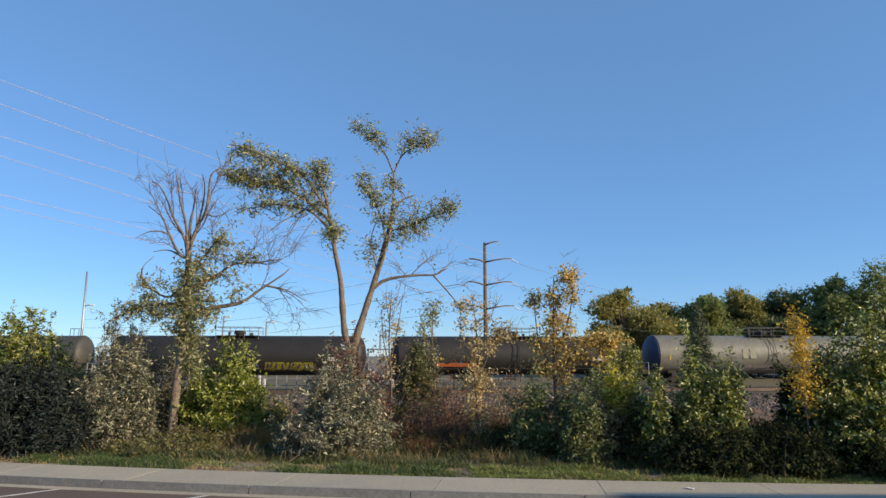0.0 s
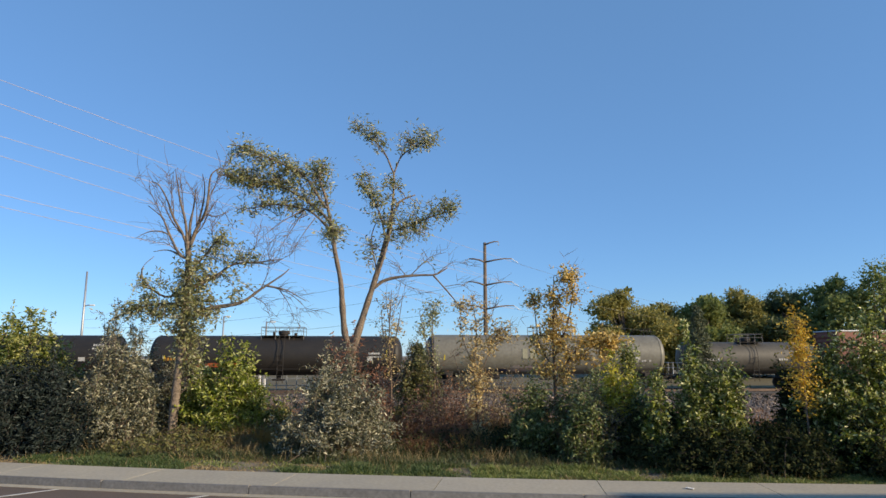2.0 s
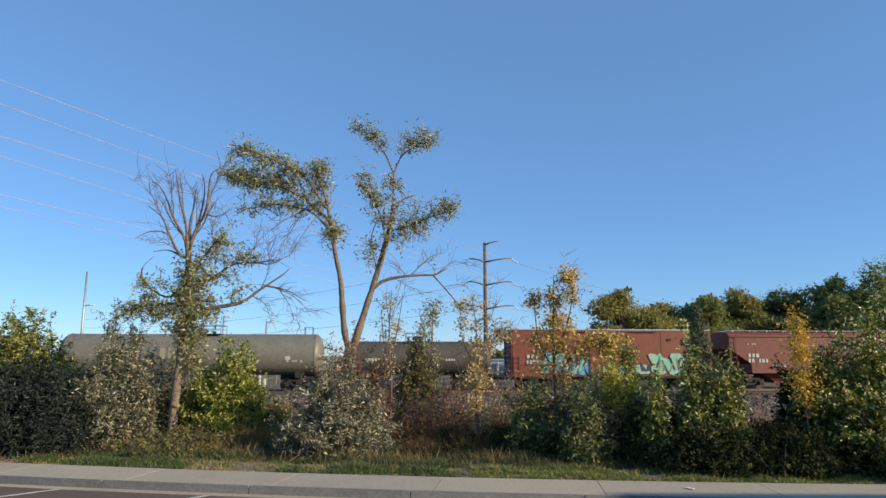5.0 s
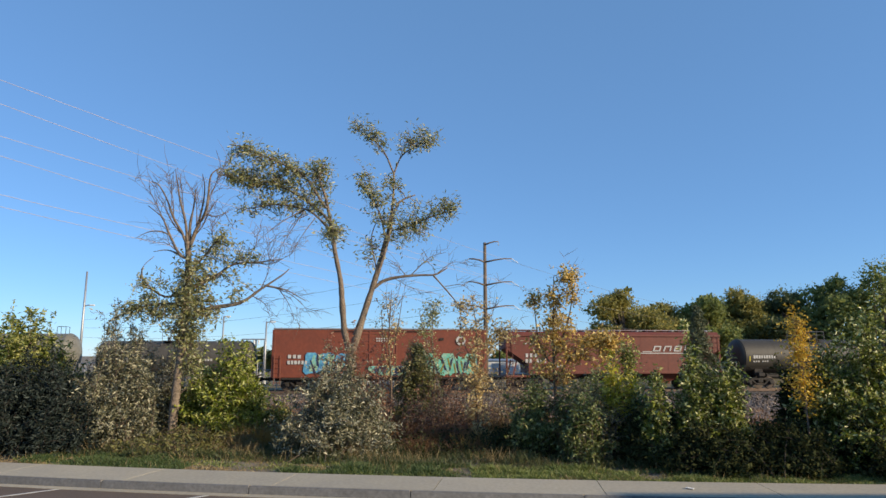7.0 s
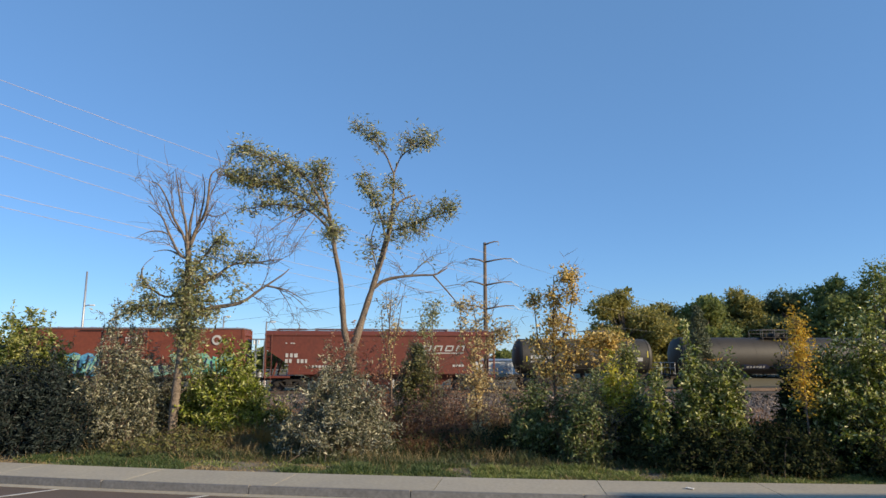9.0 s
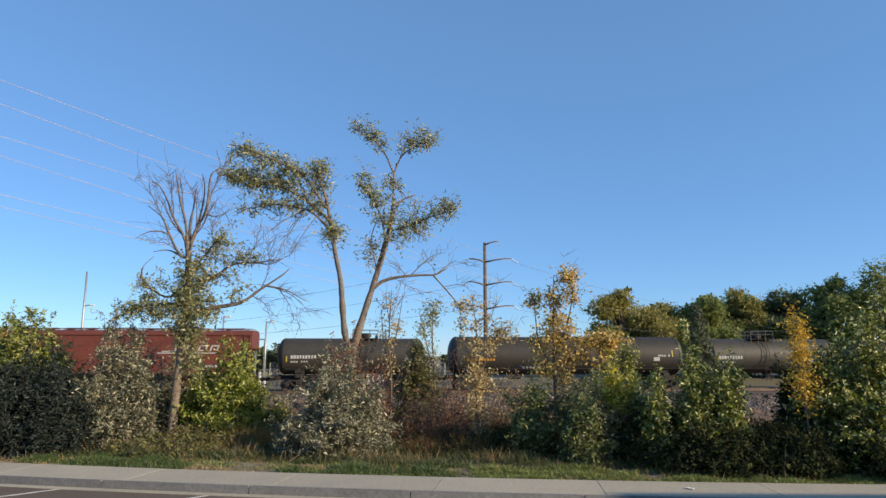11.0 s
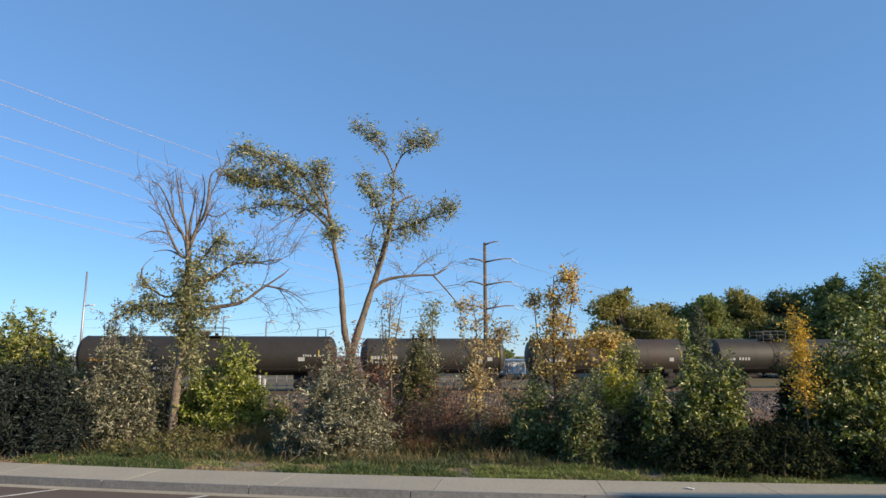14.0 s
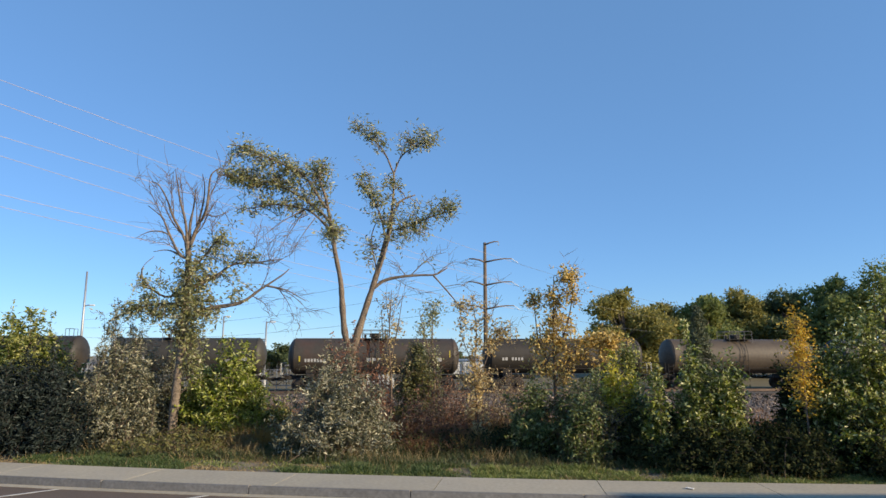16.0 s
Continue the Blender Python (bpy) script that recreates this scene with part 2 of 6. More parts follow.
ground = tagged(part("ground", bm, SOIL, None, smooth=True), "dry brown soil with sparse weeds and gravel", "ground", kind="structure")

# gravel yard between the brush and the track
bm = bmesh.new()
rows = []
for j, off in enumerate([-24, -20, -16, -12, -8, -5, -3.6]):
    rows.append([bm.verts.new(on_track(s, off + (1.5 * noise.noise(Vector((s * 0.15, 0, 0))) if j == 0 else 0), 0.0)) for s in range(-80, 84, 4)])
for r in rows:
    for v in r:
        xc = max(-60, min(60, v.co.x))
        v.co.z = ground_z(xc, v.co.y) + 0.05
for a, b in zip(rows, rows[1:]):
    for i in range(len(a) - 1):
        bm.faces.new((a[i], a[i + 1], b[i + 1], b[i]))
tagged(part("gravel_yard", bm, GRAVEL, None, smooth=True), "grey-brown gravel yard before the railway track", "ground", kind="structure")

# dry grass field beyond the track
bm = bmesh.new()
q = [bm.verts.new(on_track(s, o, -0.3)) for s, o in ((-260, 4.1), (260, 4.1), (260, 63), (-260, 63))]
bm.faces.new(q)
FIELD = mat("field_grass", (0.085, 0.062, 0.024), (0.17, 0.125, 0.048), 0.95, grain=5, blotch=0.3, bump=0.5, dirt=(0.12, 0.1, 0.04), dirt_amount=0.6)
tagged(part("field", bm, FIELD), "pale dry grass verge beyond the track", "field", kind="structure")

# ballast bed, ties and rails
bm = bmesh.new()
prof = [(-3.8, -0.14), (-2.6, -0.13), (-1.8, -0.12), (1.8, -0.12), (2.6, -0.13), (4.3, -0.14)]
cols = [[bm.verts.new(on_track(s, o, z - 0.175 + (0.02 * noise.noise(Vector((s, o, 0)))))) for o, z in prof] for s in range(-110, 111, 2)]
for a, b in zip(cols, cols[1:]):
    for k in range(len(prof) - 1):
        bm.faces.new((a[k], b[k], b[k + 1], a[k + 1]))
track_bed = tagged(part("track_bed", bm, BALLAST, None, smooth=True), "grey stone ballast bed of a railway track", "track", kind="structure")
# ---- parking lot, kerb and path ----
bm = bmesh.new()
strip(bm, -60, 60, 1.53, 40.0, -0.10, 0.0, 40)
tagged(part("parking_lot", bm, ASPHALT), "worn brown-grey asphalt parking lot", "parking lot", kind="structure")
pavement = tagged(new("pavement"), "pale concrete path with scored joints", "pavement", kind="structure")
kerb = tagged(new("kerb"), "grey concrete kerb, darkened as in shade, with a shallow gutter", "kerb", kind="structure")
JOINT = 3.02
for i in range(-11, 12):
    x0 = 0.0 + i * JOINT * 0.972
    x1 = x0 + JOINT * 0.972
    bm = strip(bmesh.new(), x0 + 0.007, x1 - 0.007, 0.0, 1.31, -0.1, 0.15, 3)
    part("slab", bm, CONCRETE, pavement)
    x0, x1 = x0 - 0.38, x1 - 0.38
    bm = strip(bmesh.new(), x0 + 0.008, x1 - 0.008, 1.318, 1.42, -0.1, 0.152, 3)
    bmesh.ops.bevel(bm, geom=[e for e in bm.edges if all(v.co.z > 0.1 for v in e.verts) and len(e.link_faces) == 2 and e.calc_face_angle(0) > 1], offset=0.02, segments=2, affect="EDGES")
    part("kerb_stone", bm, KERB_SHADED, kerb)
    part("gutter", strip(bmesh.new(), x0 + 0.005, x1 - 0.005, 1.423, 1.61, -0.1, 0.012, 3), CONCRETE, kerb)
for x in (-12.95, -9.95, -6.98, -4.0, -1.02, 1.95, 4.95):
    bm = bmesh.new()
    a = along(x, 1.64, 0.005)
    b = a + Vector((-3.6, -3.55, 0))
    side = Vector((0.05, 0.0, 0))
    up = Vector((0, 0, 0.003))
    vs = [bm.verts.new(p + u) for u in (Vector(), up) for p in (a - side, a + side, b + side, b - side)]
    for f in ((0, 1, 2, 3), (4, 7, 6, 5), (0, 4, 5, 1), (1, 5, 6, 2), (2, 6, 7, 3), (3, 7, 4, 0)):
        bm.faces.new([vs[k] for k in f])
    bmesh.ops.recalc_face_normals(bm, faces=bm.faces)
    tagged(part("parking_line", bm, LINE_PAINT), "worn white painted parking line on the asphalt", "road marking", "parking lines", "structure")


# ---- trees and shrubs ----
def smooth_line(pts, n=4):
    """A bent line through the points, Catmull-Rom."""
    p = [Vector(q) for q in pts]
    p = [p[0] * 2 - p[1]] + p + [p[-1] * 2 - p[-2]]
    out = []
    for i in range(1, len(p) - 2):
        for k in range(n):
            t = k / n
            a, b, c, d = p[i - 1:i + 3]
            out.append(0.5 * (2 * b + (c - a) * t + (2 * a - 5 * b + 4 * c - d) * t * t + (3 * b - a - 3 * c + d) * t ** 3))
    return out + [p[-2]]


def twig_line(rng, a, b, n=4, sag=0.12):
    """A crooked twig from a to b."""
    a, b = Vector(a), Vector(b)
    ln = (b - a).length
    out = []
    for i in range(n + 1):
        t = i / n
        j = Vector((rng.uniform(-1, 1), rng.uniform(-1, 1), rng.uniform(-1, 1))) * (ln * 0.06 if 0 < i < n else 0)
        out.append(a.lerp(b, t) + j + Vector((0, 0, math.sin(t * math.pi) * ln * sag)))
    return out


def leaves_on(rng, line, count, size, droop=0.3, spread=0.1, start=0.3):
    """Leaf bases and tips along a twig."""
    bs, ts = [], []
    n = len(line) - 1
    for _ in range(count):
        t = (start + (1 - start) * rng.random()) * n
        i = min(int(t), n - 1)
        p = line[i].lerp(line[i + 1], t - i)
        b = p + Vector((rng.gauss(0, spread), rng.gauss(0, spread), rng.gauss(0, spread)))
        d = Vector((rng.gauss(0, 1), rng.gauss(0, 1), rng.gauss(0, 0.8) - droop)).normalized()
        bs.append(b)
        ts.append(b + d * size * rng.uniform(0.7, 1.3))
    return bs, ts


def tree(name, base, label, limbs, clusters, leaf, bark, bare=(), leaf_size=0.1, leaf_width=0.5, seed=1, depth=1.0, twig_bark=None, twig_r=0.012, category="tree", bare_twigs=7, leaf_spread=0.09, leafy=1.0, wide=1.0, more=1.0, rise=0.05, reach=0.25, grow=1.035):
    """A broadleaf tree: limbs are bent tapered tubes in the tree's own x, z (depth by chance);
    clusters (x, z, rx, rz, twigs, leaves a twig) hang their twigs on the nearest limb."""
    rng = random.Random(seed)
    limbs = [([(x * grow, z * grow) for x, z in pts], r0, r1) for pts, r0, r1 in limbs]
    bare = [([(x * grow, z * grow) for x, z in pts], r) for pts, r in bare]
    clusters = [(x * grow, z * grow, rx * grow, rz * grow, n, per) for x, z, rx, rz, n, per in clusters]
    root = thing(name, pose(*base), label, category)
    bmt = bmesh.new()
    nodes = []
    for pts, r0, r1 in limbs:
        k = rng.uniform(-0.35, 0.35) * depth
        z0 = pts[0][1]
        line = smooth_line([(x, k * max(0, (z - z0)) * 0.5 + (0 if i == 0 else rng.uniform(-0.04, 0.04)), z) for i, (x, z) in enumerate(pts)], 4)
        if nodes:
            near = min(nodes, key=lambda q: (q[0].x - line[0].x) ** 2 + (q[0].z - line[0].z) ** 2)
            shift = near[0].y - line[0].y
            line = [p + Vector((0, shift, 0)) for p in line]
        m = len(line) - 1
        rad = [(r0 + (r1 - r0) * i / m) * (1 + 0.12 * rng.uniform(-1, 1)) for i in range(m + 1)]
        tube(bmt, line, rad, 8 if r0 > 0.05 else 5)
        nodes += [(p, r) for p, r in zip(line[1:], rad[1:])]
    part("trunk", bmt, bark, root, smooth=True)
    bmt = bmesh.new()
    bs, ts = [], []
    for cx, cz, rx, rz, n, per in clusters:
        hub = min(nodes, key=lambda q: (q[0].x - cx) ** 2 + (q[0].z - cz) ** 2)[0]
        for _ in range(int(n * more)):
            while True:
                u = Vector((rng.uniform(-1, 1), rng.uniform(-1, 1), rng.uniform(-1, 1)))
                if u.length < 1:
                    break
            end = Vector((cx + u.x * rx * wide, hub.y * 0.6 + u.y * max(rx, rz) * 0.8, cz + u.z * rz * wide))
            near = min(nodes, key=lambda q: (q[0] - end).length + rng.uniform(0, reach))
            line = twig_line(rng, near[0], end, 4, 0.03)
            tube(bmt, line, [twig_r * 1.4, twig_r * 1.2, twig_r, twig_r * 0.8, twig_r * 0.4], 4)
            ln = (end - near[0]).length
            a, b = leaves_on(rng, line, int(per * leafy), leaf_size, start=max(0.15, 1 - 0.9 / max(ln, 0.3)), spread=leaf_spread)
            bs += a
            ts += b
            for _s in range(2):
                q = line[rng.choice((2, 3))]
                e2 = q + Vector((rng.gauss(0, 0.22), rng.gauss(0, 0.22), rng.gauss(0.05, 0.18)))
                l2 = twig_line(rng, q, e2, 2)
                tube(bmt, l2, [twig_r * 0.7, twig_r * 0.5, twig_r * 0.3], 3)
                a, b = leaves_on(rng, l2, int(per * leafy * 0.45), leaf_size, start=0.2, spread=leaf_spread * 0.7)
                bs += a
                ts += b
    for pts, r in bare:
        k = rng.uniform(-0.4, 0.4)
        line = smooth_line([(x, k * i * 0.2, z) for i, (x, z) in enumerate(pts)], 3)
        near = min(nodes, key=lambda q: (q[0].x - line[0].x) ** 2 + (q[0].z - line[0].z) ** 2)
        line = [p + Vector((0, near[0].y, 0)) for p in line]
        m = len(line) - 1
        tube(bmt, line, [r * (1 - 0.75 * i / m) for i in range(m + 1)], 5)
        for _ in range(bare_twigs):
            i = rng.randrange(1, m + 1)
            d = (line[i] - line[i - 1]).normalized()
            e = line[i] + (d * 0.8 + Vector((rng.gauss(0, 0.5), rng.gauss(0, 0.5), rng.gauss(rise, 0.4)))) * rng.uniform(0.2, 0.6)
            l2 = twig_line(rng, line[i], e, 3, 0.05)
            tube(bmt, l2, [r * 0.35, r * 0.25, r * 0.18, r * 0.1], 3)
            for _s in range(3):
                q = l2[rng.choice((1, 2))]
                e2 = q + (d * 0.6 + Vector((rng.gauss(0, 0.6), rng.gauss(0, 0.6), rng.gauss(rise, 0.45)))) * rng.uniform(0.15, 0.45)
                tube(bmt, twig_line(rng, q, e2, 2, 0.05), [0.006, 0.005, 0.003], 3)
    part("branchwork", bmt, twig_bark or bark, root)["kind"] = "stuff"
    if bs:
        bs, ts = np.array(bs), np.array(ts)
        blades("crown", bs, ts, np.linalg.norm(ts - bs, axis=1) * leaf_width, leaf, root)
    return root


def shrub(name, base, label, h, w, leaf, stems=60, per=110, leaf_size=0.09, leaf_width=0.5, seed=1, depth=None, bark=None, lean=0.0, ragged=0.36, category="shrub", low=0.28, spire=0.0, spread=0.06, z0=None):
    """A shrub: many shoots rise from the base to a ragged dome and carry leaves down to the ground."""
    rng = random.Random(seed)
    x, y = base
    root = thing(name, pose(x, y, ground_z(x, y) - 0.03 if z0 is None else z0), label, category)
    depth = depth or w
    bmt = bmesh.new()
    bs, ts = [], []
    for i in range(stems):
        a = rng.uniform(0, 6.2832)
        r = math.sqrt(rng.random())
        reach = (1 - r ** 2.2) ** 0.5 if r < 1 else 0
        top = h * max(low, reach) * rng.uniform(1 - ragged, 1.0) * (1.12 if i % 9 == 0 else 1.0)
        if spire and r < 0.5:
            top *= 1 + spire * rng.random()
        foot = Vector((rng.gauss(0, 0.2 * w), rng.gauss(0, 0.18 * depth), 0.0))
        end = Vector((math.cos(a) * r * w / 2 + lean * top, math.sin(a) * r * depth / 2, top))
        mid = foot.lerp(end, 0.5) + Vector((rng.gauss(0, 0.06), rng.gauss(0, 0.06), 0.12 * h))
        line = smooth_line([foot, mid, end], 3)
        n = len(line) - 1
        tube(bmt, line, [0.011 * (1 - 0.7 * k / n) for k in range(n + 1)], 4)
        p, q = leaves_on(rng, line, per, leaf_size, droop=0.1, spread=spread, start=0.12)
        bs += p
        ts += q
        for _ in range(5):
            k = rng.randrange(1, n + 1)
            e = line[k] + Vector((rng.gauss(0, 0.2), rng.gauss(0, 0.2), rng.gauss(0.12, 0.14)))
            e.z = max(0.05, e.z)
            l2 = twig_line(rng, line[k], e, 2)
            tube(bmt, l2, [0.006, 0.005, 0.003], 3)
            p, q = leaves_on(rng, l2, per // 6, leaf_size, droop=0.1, spread=spread * 0.7, start=0.1)
            bs += p
            ts += q
    for _ in range(int(stems * per * 0.16)):
        a, r = rng.uniform(0, 6.2832), math.sqrt(rng.random()) * 0.52
        b = Vector((math.cos(a) * r * w, math.sin(a) * r * depth, 0.04 + rng.random() ** 1.5 * 0.3 * h))
        bs.append(b)
        ts.append(b + Vector((rng.gauss(0, 1), rng.gauss(0, 1), rng.gauss(0.1, 0.7))).normalized() * leaf_size * rng.uniform(0.7, 1.2))
    part("branchwork", bmt, bark or TWIG, root)["kind"] = "stuff"
    bs, ts = np.array(bs), np.array(ts)
    bs[:, 2] = np.maximum(bs[:, 2], 0.03)
    ts[:, 2] = np.maximum(ts[:, 2], 0.02)
    blades("foliage", bs, ts, np.linalg.norm(ts - bs, axis=1) * leaf_width, leaf, root)
    return root


def spruce(base, label, h, w, seed):
    """A small conifer: whorls of drooping boughs thick with needles."""
    rng = random.Random(seed)
    x, y = base
    root = thing("spruce", pose(x, y, ground_z(x, y) - 0.03), label, "tree")
    bmt = bmesh.new()
    tube(bmt, [(0, 0, 0), (0.03, 0, h * 0.5), (0, 0, h)], [0.07, 0.045, 0.01], 7)
    part("trunk", bmt, BARK, root, smooth=True)
    bmt = bmesh.new()
    bs, ts = [], []
    z = 0.25
    while z < h * 0.97:
        reach = w / 2 * (1 - z / h) ** 0.85 + 0.06
        for k in range(9):
            a = rng.uniform(0, 6.2832)
            ln = reach * rng.uniform(0.7, 1.1)
            e = Vector((math.cos(a) * ln, math.sin(a) * ln, z - 0.12 * ln + rng.uniform(-0.05, 0.08)))
            line = twig_line(rng, (0, 0, z), e, 3, 0.1)
            tube(bmt, line, [0.014, 0.011, 0.008, 0.004], 4)
            p, q = leaves_on(rng, line, int(110 * ln + 25), 0.1, droop=0.2, spread=0.05, start=0.1)
            bs += p
            ts += q
        z += 0.13 + 0.02 * rng.random()
    part("branchwork", bmt, TWIG, root)["kind"] = "stuff"
    bs, ts = np.array(bs), np.array(ts)
    blades("needles", bs, ts, np.full(len(bs), 0.03), NEEDLE, root)
    return root


def far_tree(base, label, h, w, leaf, seed, lobes=34, leaves=9000):
    """A big tree far off: trunk, limbs into several lobes, and leaf clumps about each."""
    rng = random.Random(seed)
    npr = np.random.RandomState(seed)
    x, y = base
    root = thing("far_tree", pose(x, y, -0.45), label, "tree", "trees beyond the track")
    bmt = bmesh.new()
    tube(bmt, [(0, 0, 0), (0.2, 0, h * 0.3), (0, 0.1, h * 0.75)], [0.32, 0.25, 0.08], 8)
    bs, ts = [], []
    for i in range(lobes):
        a = rng.uniform(0, 6.2832)
        zf = rng.uniform(0.14, 0.86)
        r = w / 2 * math.sin(math.pi * min(0.92, zf + 0.12)) ** 0.6 * rng.uniform(0.3, 1.0)
        c = Vector((math.cos(a) * r, math.sin(a) * r, h * zf))
        if i == 0:
            c = Vector((rng.uniform(-0.3, 0.3), 0, h * 0.9))
        tube(bmt, twig_line(rng, (0, 0, h * zf * 0.55), c, 4), [0.12, 0.1, 0.08, 0.06, 0.03], 5)
        rad = np.array([w * 0.15, w * 0.15, h * 0.115]) * rng.uniform(0.7, 1.4)
        n = leaves // lobes
        d = npr.normal(size=(n, 3))
        d /= np.linalg.norm(d, axis=1)[:, None]
        rr = npr.uniform(0.35, 1.0, (n, 1)) ** 0.5
        lump = 1 + 0.25 * np.sin(d[:, :1] * 7 + i) * np.cos(d[:, 2:] * 6 + i * 2)
        p = np.array(c) + d * rad * rr * lump
        t = p + npr.normal(size=(n, 3)) * 0.12 + d * 0.06
        inner = npr.rand(n) < 0.3
        p[inner] = np.array(c) + (p[inner] - np.array(c)) * 0.7
        t[inner] = p[inner] + npr.normal(size=(inner.sum(), 3)) * 0.3
        bs.append(p)
        ts.append(t)
    part("trunk", bmt, BARK, root, smooth=True)
    bs, ts = np.concatenate(bs), np.concatenate(ts)
    keep = bs[:, 2] > 0.3
    bs, ts = bs[keep], ts[keep]
    blades("crown", bs, ts, np.maximum(npr.uniform(0.12, 0.22, len(bs)), np.linalg.norm(ts - bs, axis=1) * 0.7), leaf, root)
    return root


class Growth:
    """The plan of one tree: limbs, leafy masses and bare boughs, added one by one."""

    def __init__(self):
        self.limbs, self.masses, self.bare = [], [], []

    def limb(self, r0, r1, *pts):
        self.limbs.append((pts, r0, r1))

    def leafy(self, x, z, rx, rz, twigs, leaves):
        self.masses.append((x, z, rx, rz, twigs, leaves))

    def dead(self, r, *pts):
        self.bare.append((pts, r))


# the tall two-stemmed elm
g = Growth()
g.limb(0.2, 0.15, (0.06, 0.03), (0.07, 0.97), (0.12, 1.99), (0.15, 2.53))
g.limb(0.115, 0.05, (0.15, 2.47), (-0.03, 3.18), (-0.12, 4.04), (-0.18, 4.74), (-0.35, 5.6), (-0.45, 6.24))
g.limb(0.06, 0.016, (-0.45, 6.2), (-0.63, 7.16), (-0.85, 7.84), (-0.69, 8.2))
g.limb(0.125, 0.03, (0.17, 2.53), (0.4, 3.36), (0.64, 4.22), (0.84, 4.91), (1.04, 5.78), (1.21, 6.48), (1.31, 7.36), (1.32, 8.35))
g.limb(0.035, 0.012, (1.32, 8.3), (0.98, 9.03), (0.47, 9.54), (0.05, 9.72))
g.limb(0.035, 0.012, (1.32, 8.3), (1.57, 8.95), (2.07, 9.29), (2.58, 9.46))
g.limb(0.06, 0.02, (0.87, 4.91), (1.14, 5.78), (1.41, 7.02), (1.66, 7.33), (2.04, 7.48))
g.limb(0.06, 0.018, (0.77, 4.53), (1.08, 4.77), (1.58, 4.89), (2.19, 4.95), (2.67, 4.97), (3.05, 5.18))
g.limb(0.03, 0.01, (2.6, 4.95), (3.08, 4.41), (3.41, 4.0), (3.57, 3.75))
g.limb(0.045, 0.012, (1.14, 6.1), (1.25, 6.35), (1.75, 6.49), (2.58, 6.83), (3.33, 7.08))
g.limb(0.04, 0.012, (1.1, 6.2), (0.91, 6.91), (0.57, 7.5), (0.28, 7.84), (0.4, 8.18))
g.limb(0.03, 0.012, (0.84, 5.2), (0.67, 6.07), (0.83, 6.74))
g.limb(0.05, 0.014, (-0.6, 6.9), (-0.76, 7.08), (-1.35, 7.92), (-2.11, 8.3), (-3.13, 8.75), (-3.6, 8.85))
g.limb(0.05, 0.014, (-0.52, 6.5), (-0.75, 6.74), (-1.43, 7.25), (-2.27, 7.67), (-3.19, 7.76), (-3.8, 7.92))
g.limb(0.05, 0.014, (-0.45, 6.2), (-0.58, 6.32), (-1.17, 6.83), (-2.09, 7.0), (-3.0, 6.88))
for x, z, rx, rz, n in ((-3.15, 8.65, 0.5, 0.34, 20), (-3.55, 7.9, 0.37, 0.41, 16), (-2.86, 8.1, 0.66, 0.48, 30), (-2.11, 8.1, 0.74, 0.48, 34), (-1.36, 8.1, 0.7, 0.42, 32), (-3.02, 7.5, 0.5, 0.41, 20), (-2.27, 7.59, 0.74, 0.54, 36)):
    g.leafy(x, z, rx, rz, n, 16)
for x, z, rx, rz, n in ((-1.51, 7.5, 0.74, 0.58, 36), (-0.85, 7.85, 0.35, 0.42, 16), (-2.92, 6.9, 0.41, 0.21, 10), (-2.0, 6.98, 0.66, 0.29, 16), (-0.84, 7.08, 0.4, 0.45, 18), (-0.29, 6.32, 0.33, 0.5, 22), (-0.49, 5.95, 0.26, 0.2, 8)):
    g.leafy(x, z, rx, rz, n, 15)
for x, z, rx, rz, n in ((0.39, 9.75, 0.41, 0.3, 18), (0.81, 9.29, 0.28, 0.37, 14), (1.9, 9.62, 0.35, 0.26, 15), (2.49, 9.35, 0.33, 0.42, 18), (1.74, 9.15, 0.3, 0.29, 8), (0.57, 7.76, 0.35, 0.41, 18), (1.08, 7.59, 0.45, 0.5, 18), (1.32, 8.01, 0.28, 0.33, 7), (0.91, 7.08, 0.45, 0.5, 16)):
    g.leafy(x, z, rx, rz, n, 13)
for x, z, rx, rz, n in ((3.16, 7.05, 0.4, 0.29, 18), (2.58, 6.74, 0.62, 0.38, 26), (2.0, 6.7, 0.41, 0.42, 18), (1.75, 6.16, 0.6, 0.38, 20), (0.59, 5.74, 0.27, 0.45, 14), (1.25, 6.41, 0.41, 0.5, 16), (2.17, 5.95, 0.33, 0.24, 8)):
    g.leafy(x, z, rx, rz, n, 12)
g.dead(0.02, (-1.3, 6.8), (-1.66, 6.24), (-1.98, 5.74))
g.dead(0.02, (-1.34, 6.83), (-2.0, 6.41), (-2.57, 5.91))
g.dead(0.018, (-1.17, 6.7), (-1.58, 6.49), (-1.82, 6.07))
g.dead(0.016, (-0.95, 6.6), (-1.3, 6.1), (-1.5, 5.7))
g.dead(0.018, (1.92, 4.95), (2.5, 5.49), (3.0, 5.65))
g.dead(0.014, (1.75, 4.95), (1.42, 5.32), (1.09, 5.49))
g.dead(0.016, (2.75, 5.02), (3.25, 5.36), (3.74, 5.24))
g.dead(0.014, (2.97, 4.6), (3.49, 4.65), (3.83, 4.39))
g.dead(0.012, (1.32, 4.9), (1.84, 4.6), (2.2, 4.5))
tree("elm_tree", (-3.04, 20.24, -0.1), "tall sparse elm forking into two stems above brush", g.limbs, g.masses, LEAF_ELM, BARK, bare=g.bare, seed=5, leaf_size=0.148, twig_bark=BARK_GREY, twig_r=0.009, leafy=0.64, wide=1.25, more=0.95, reach=0.9, leaf_width=0.31, leaf_spread=0.1, grow=1.045)

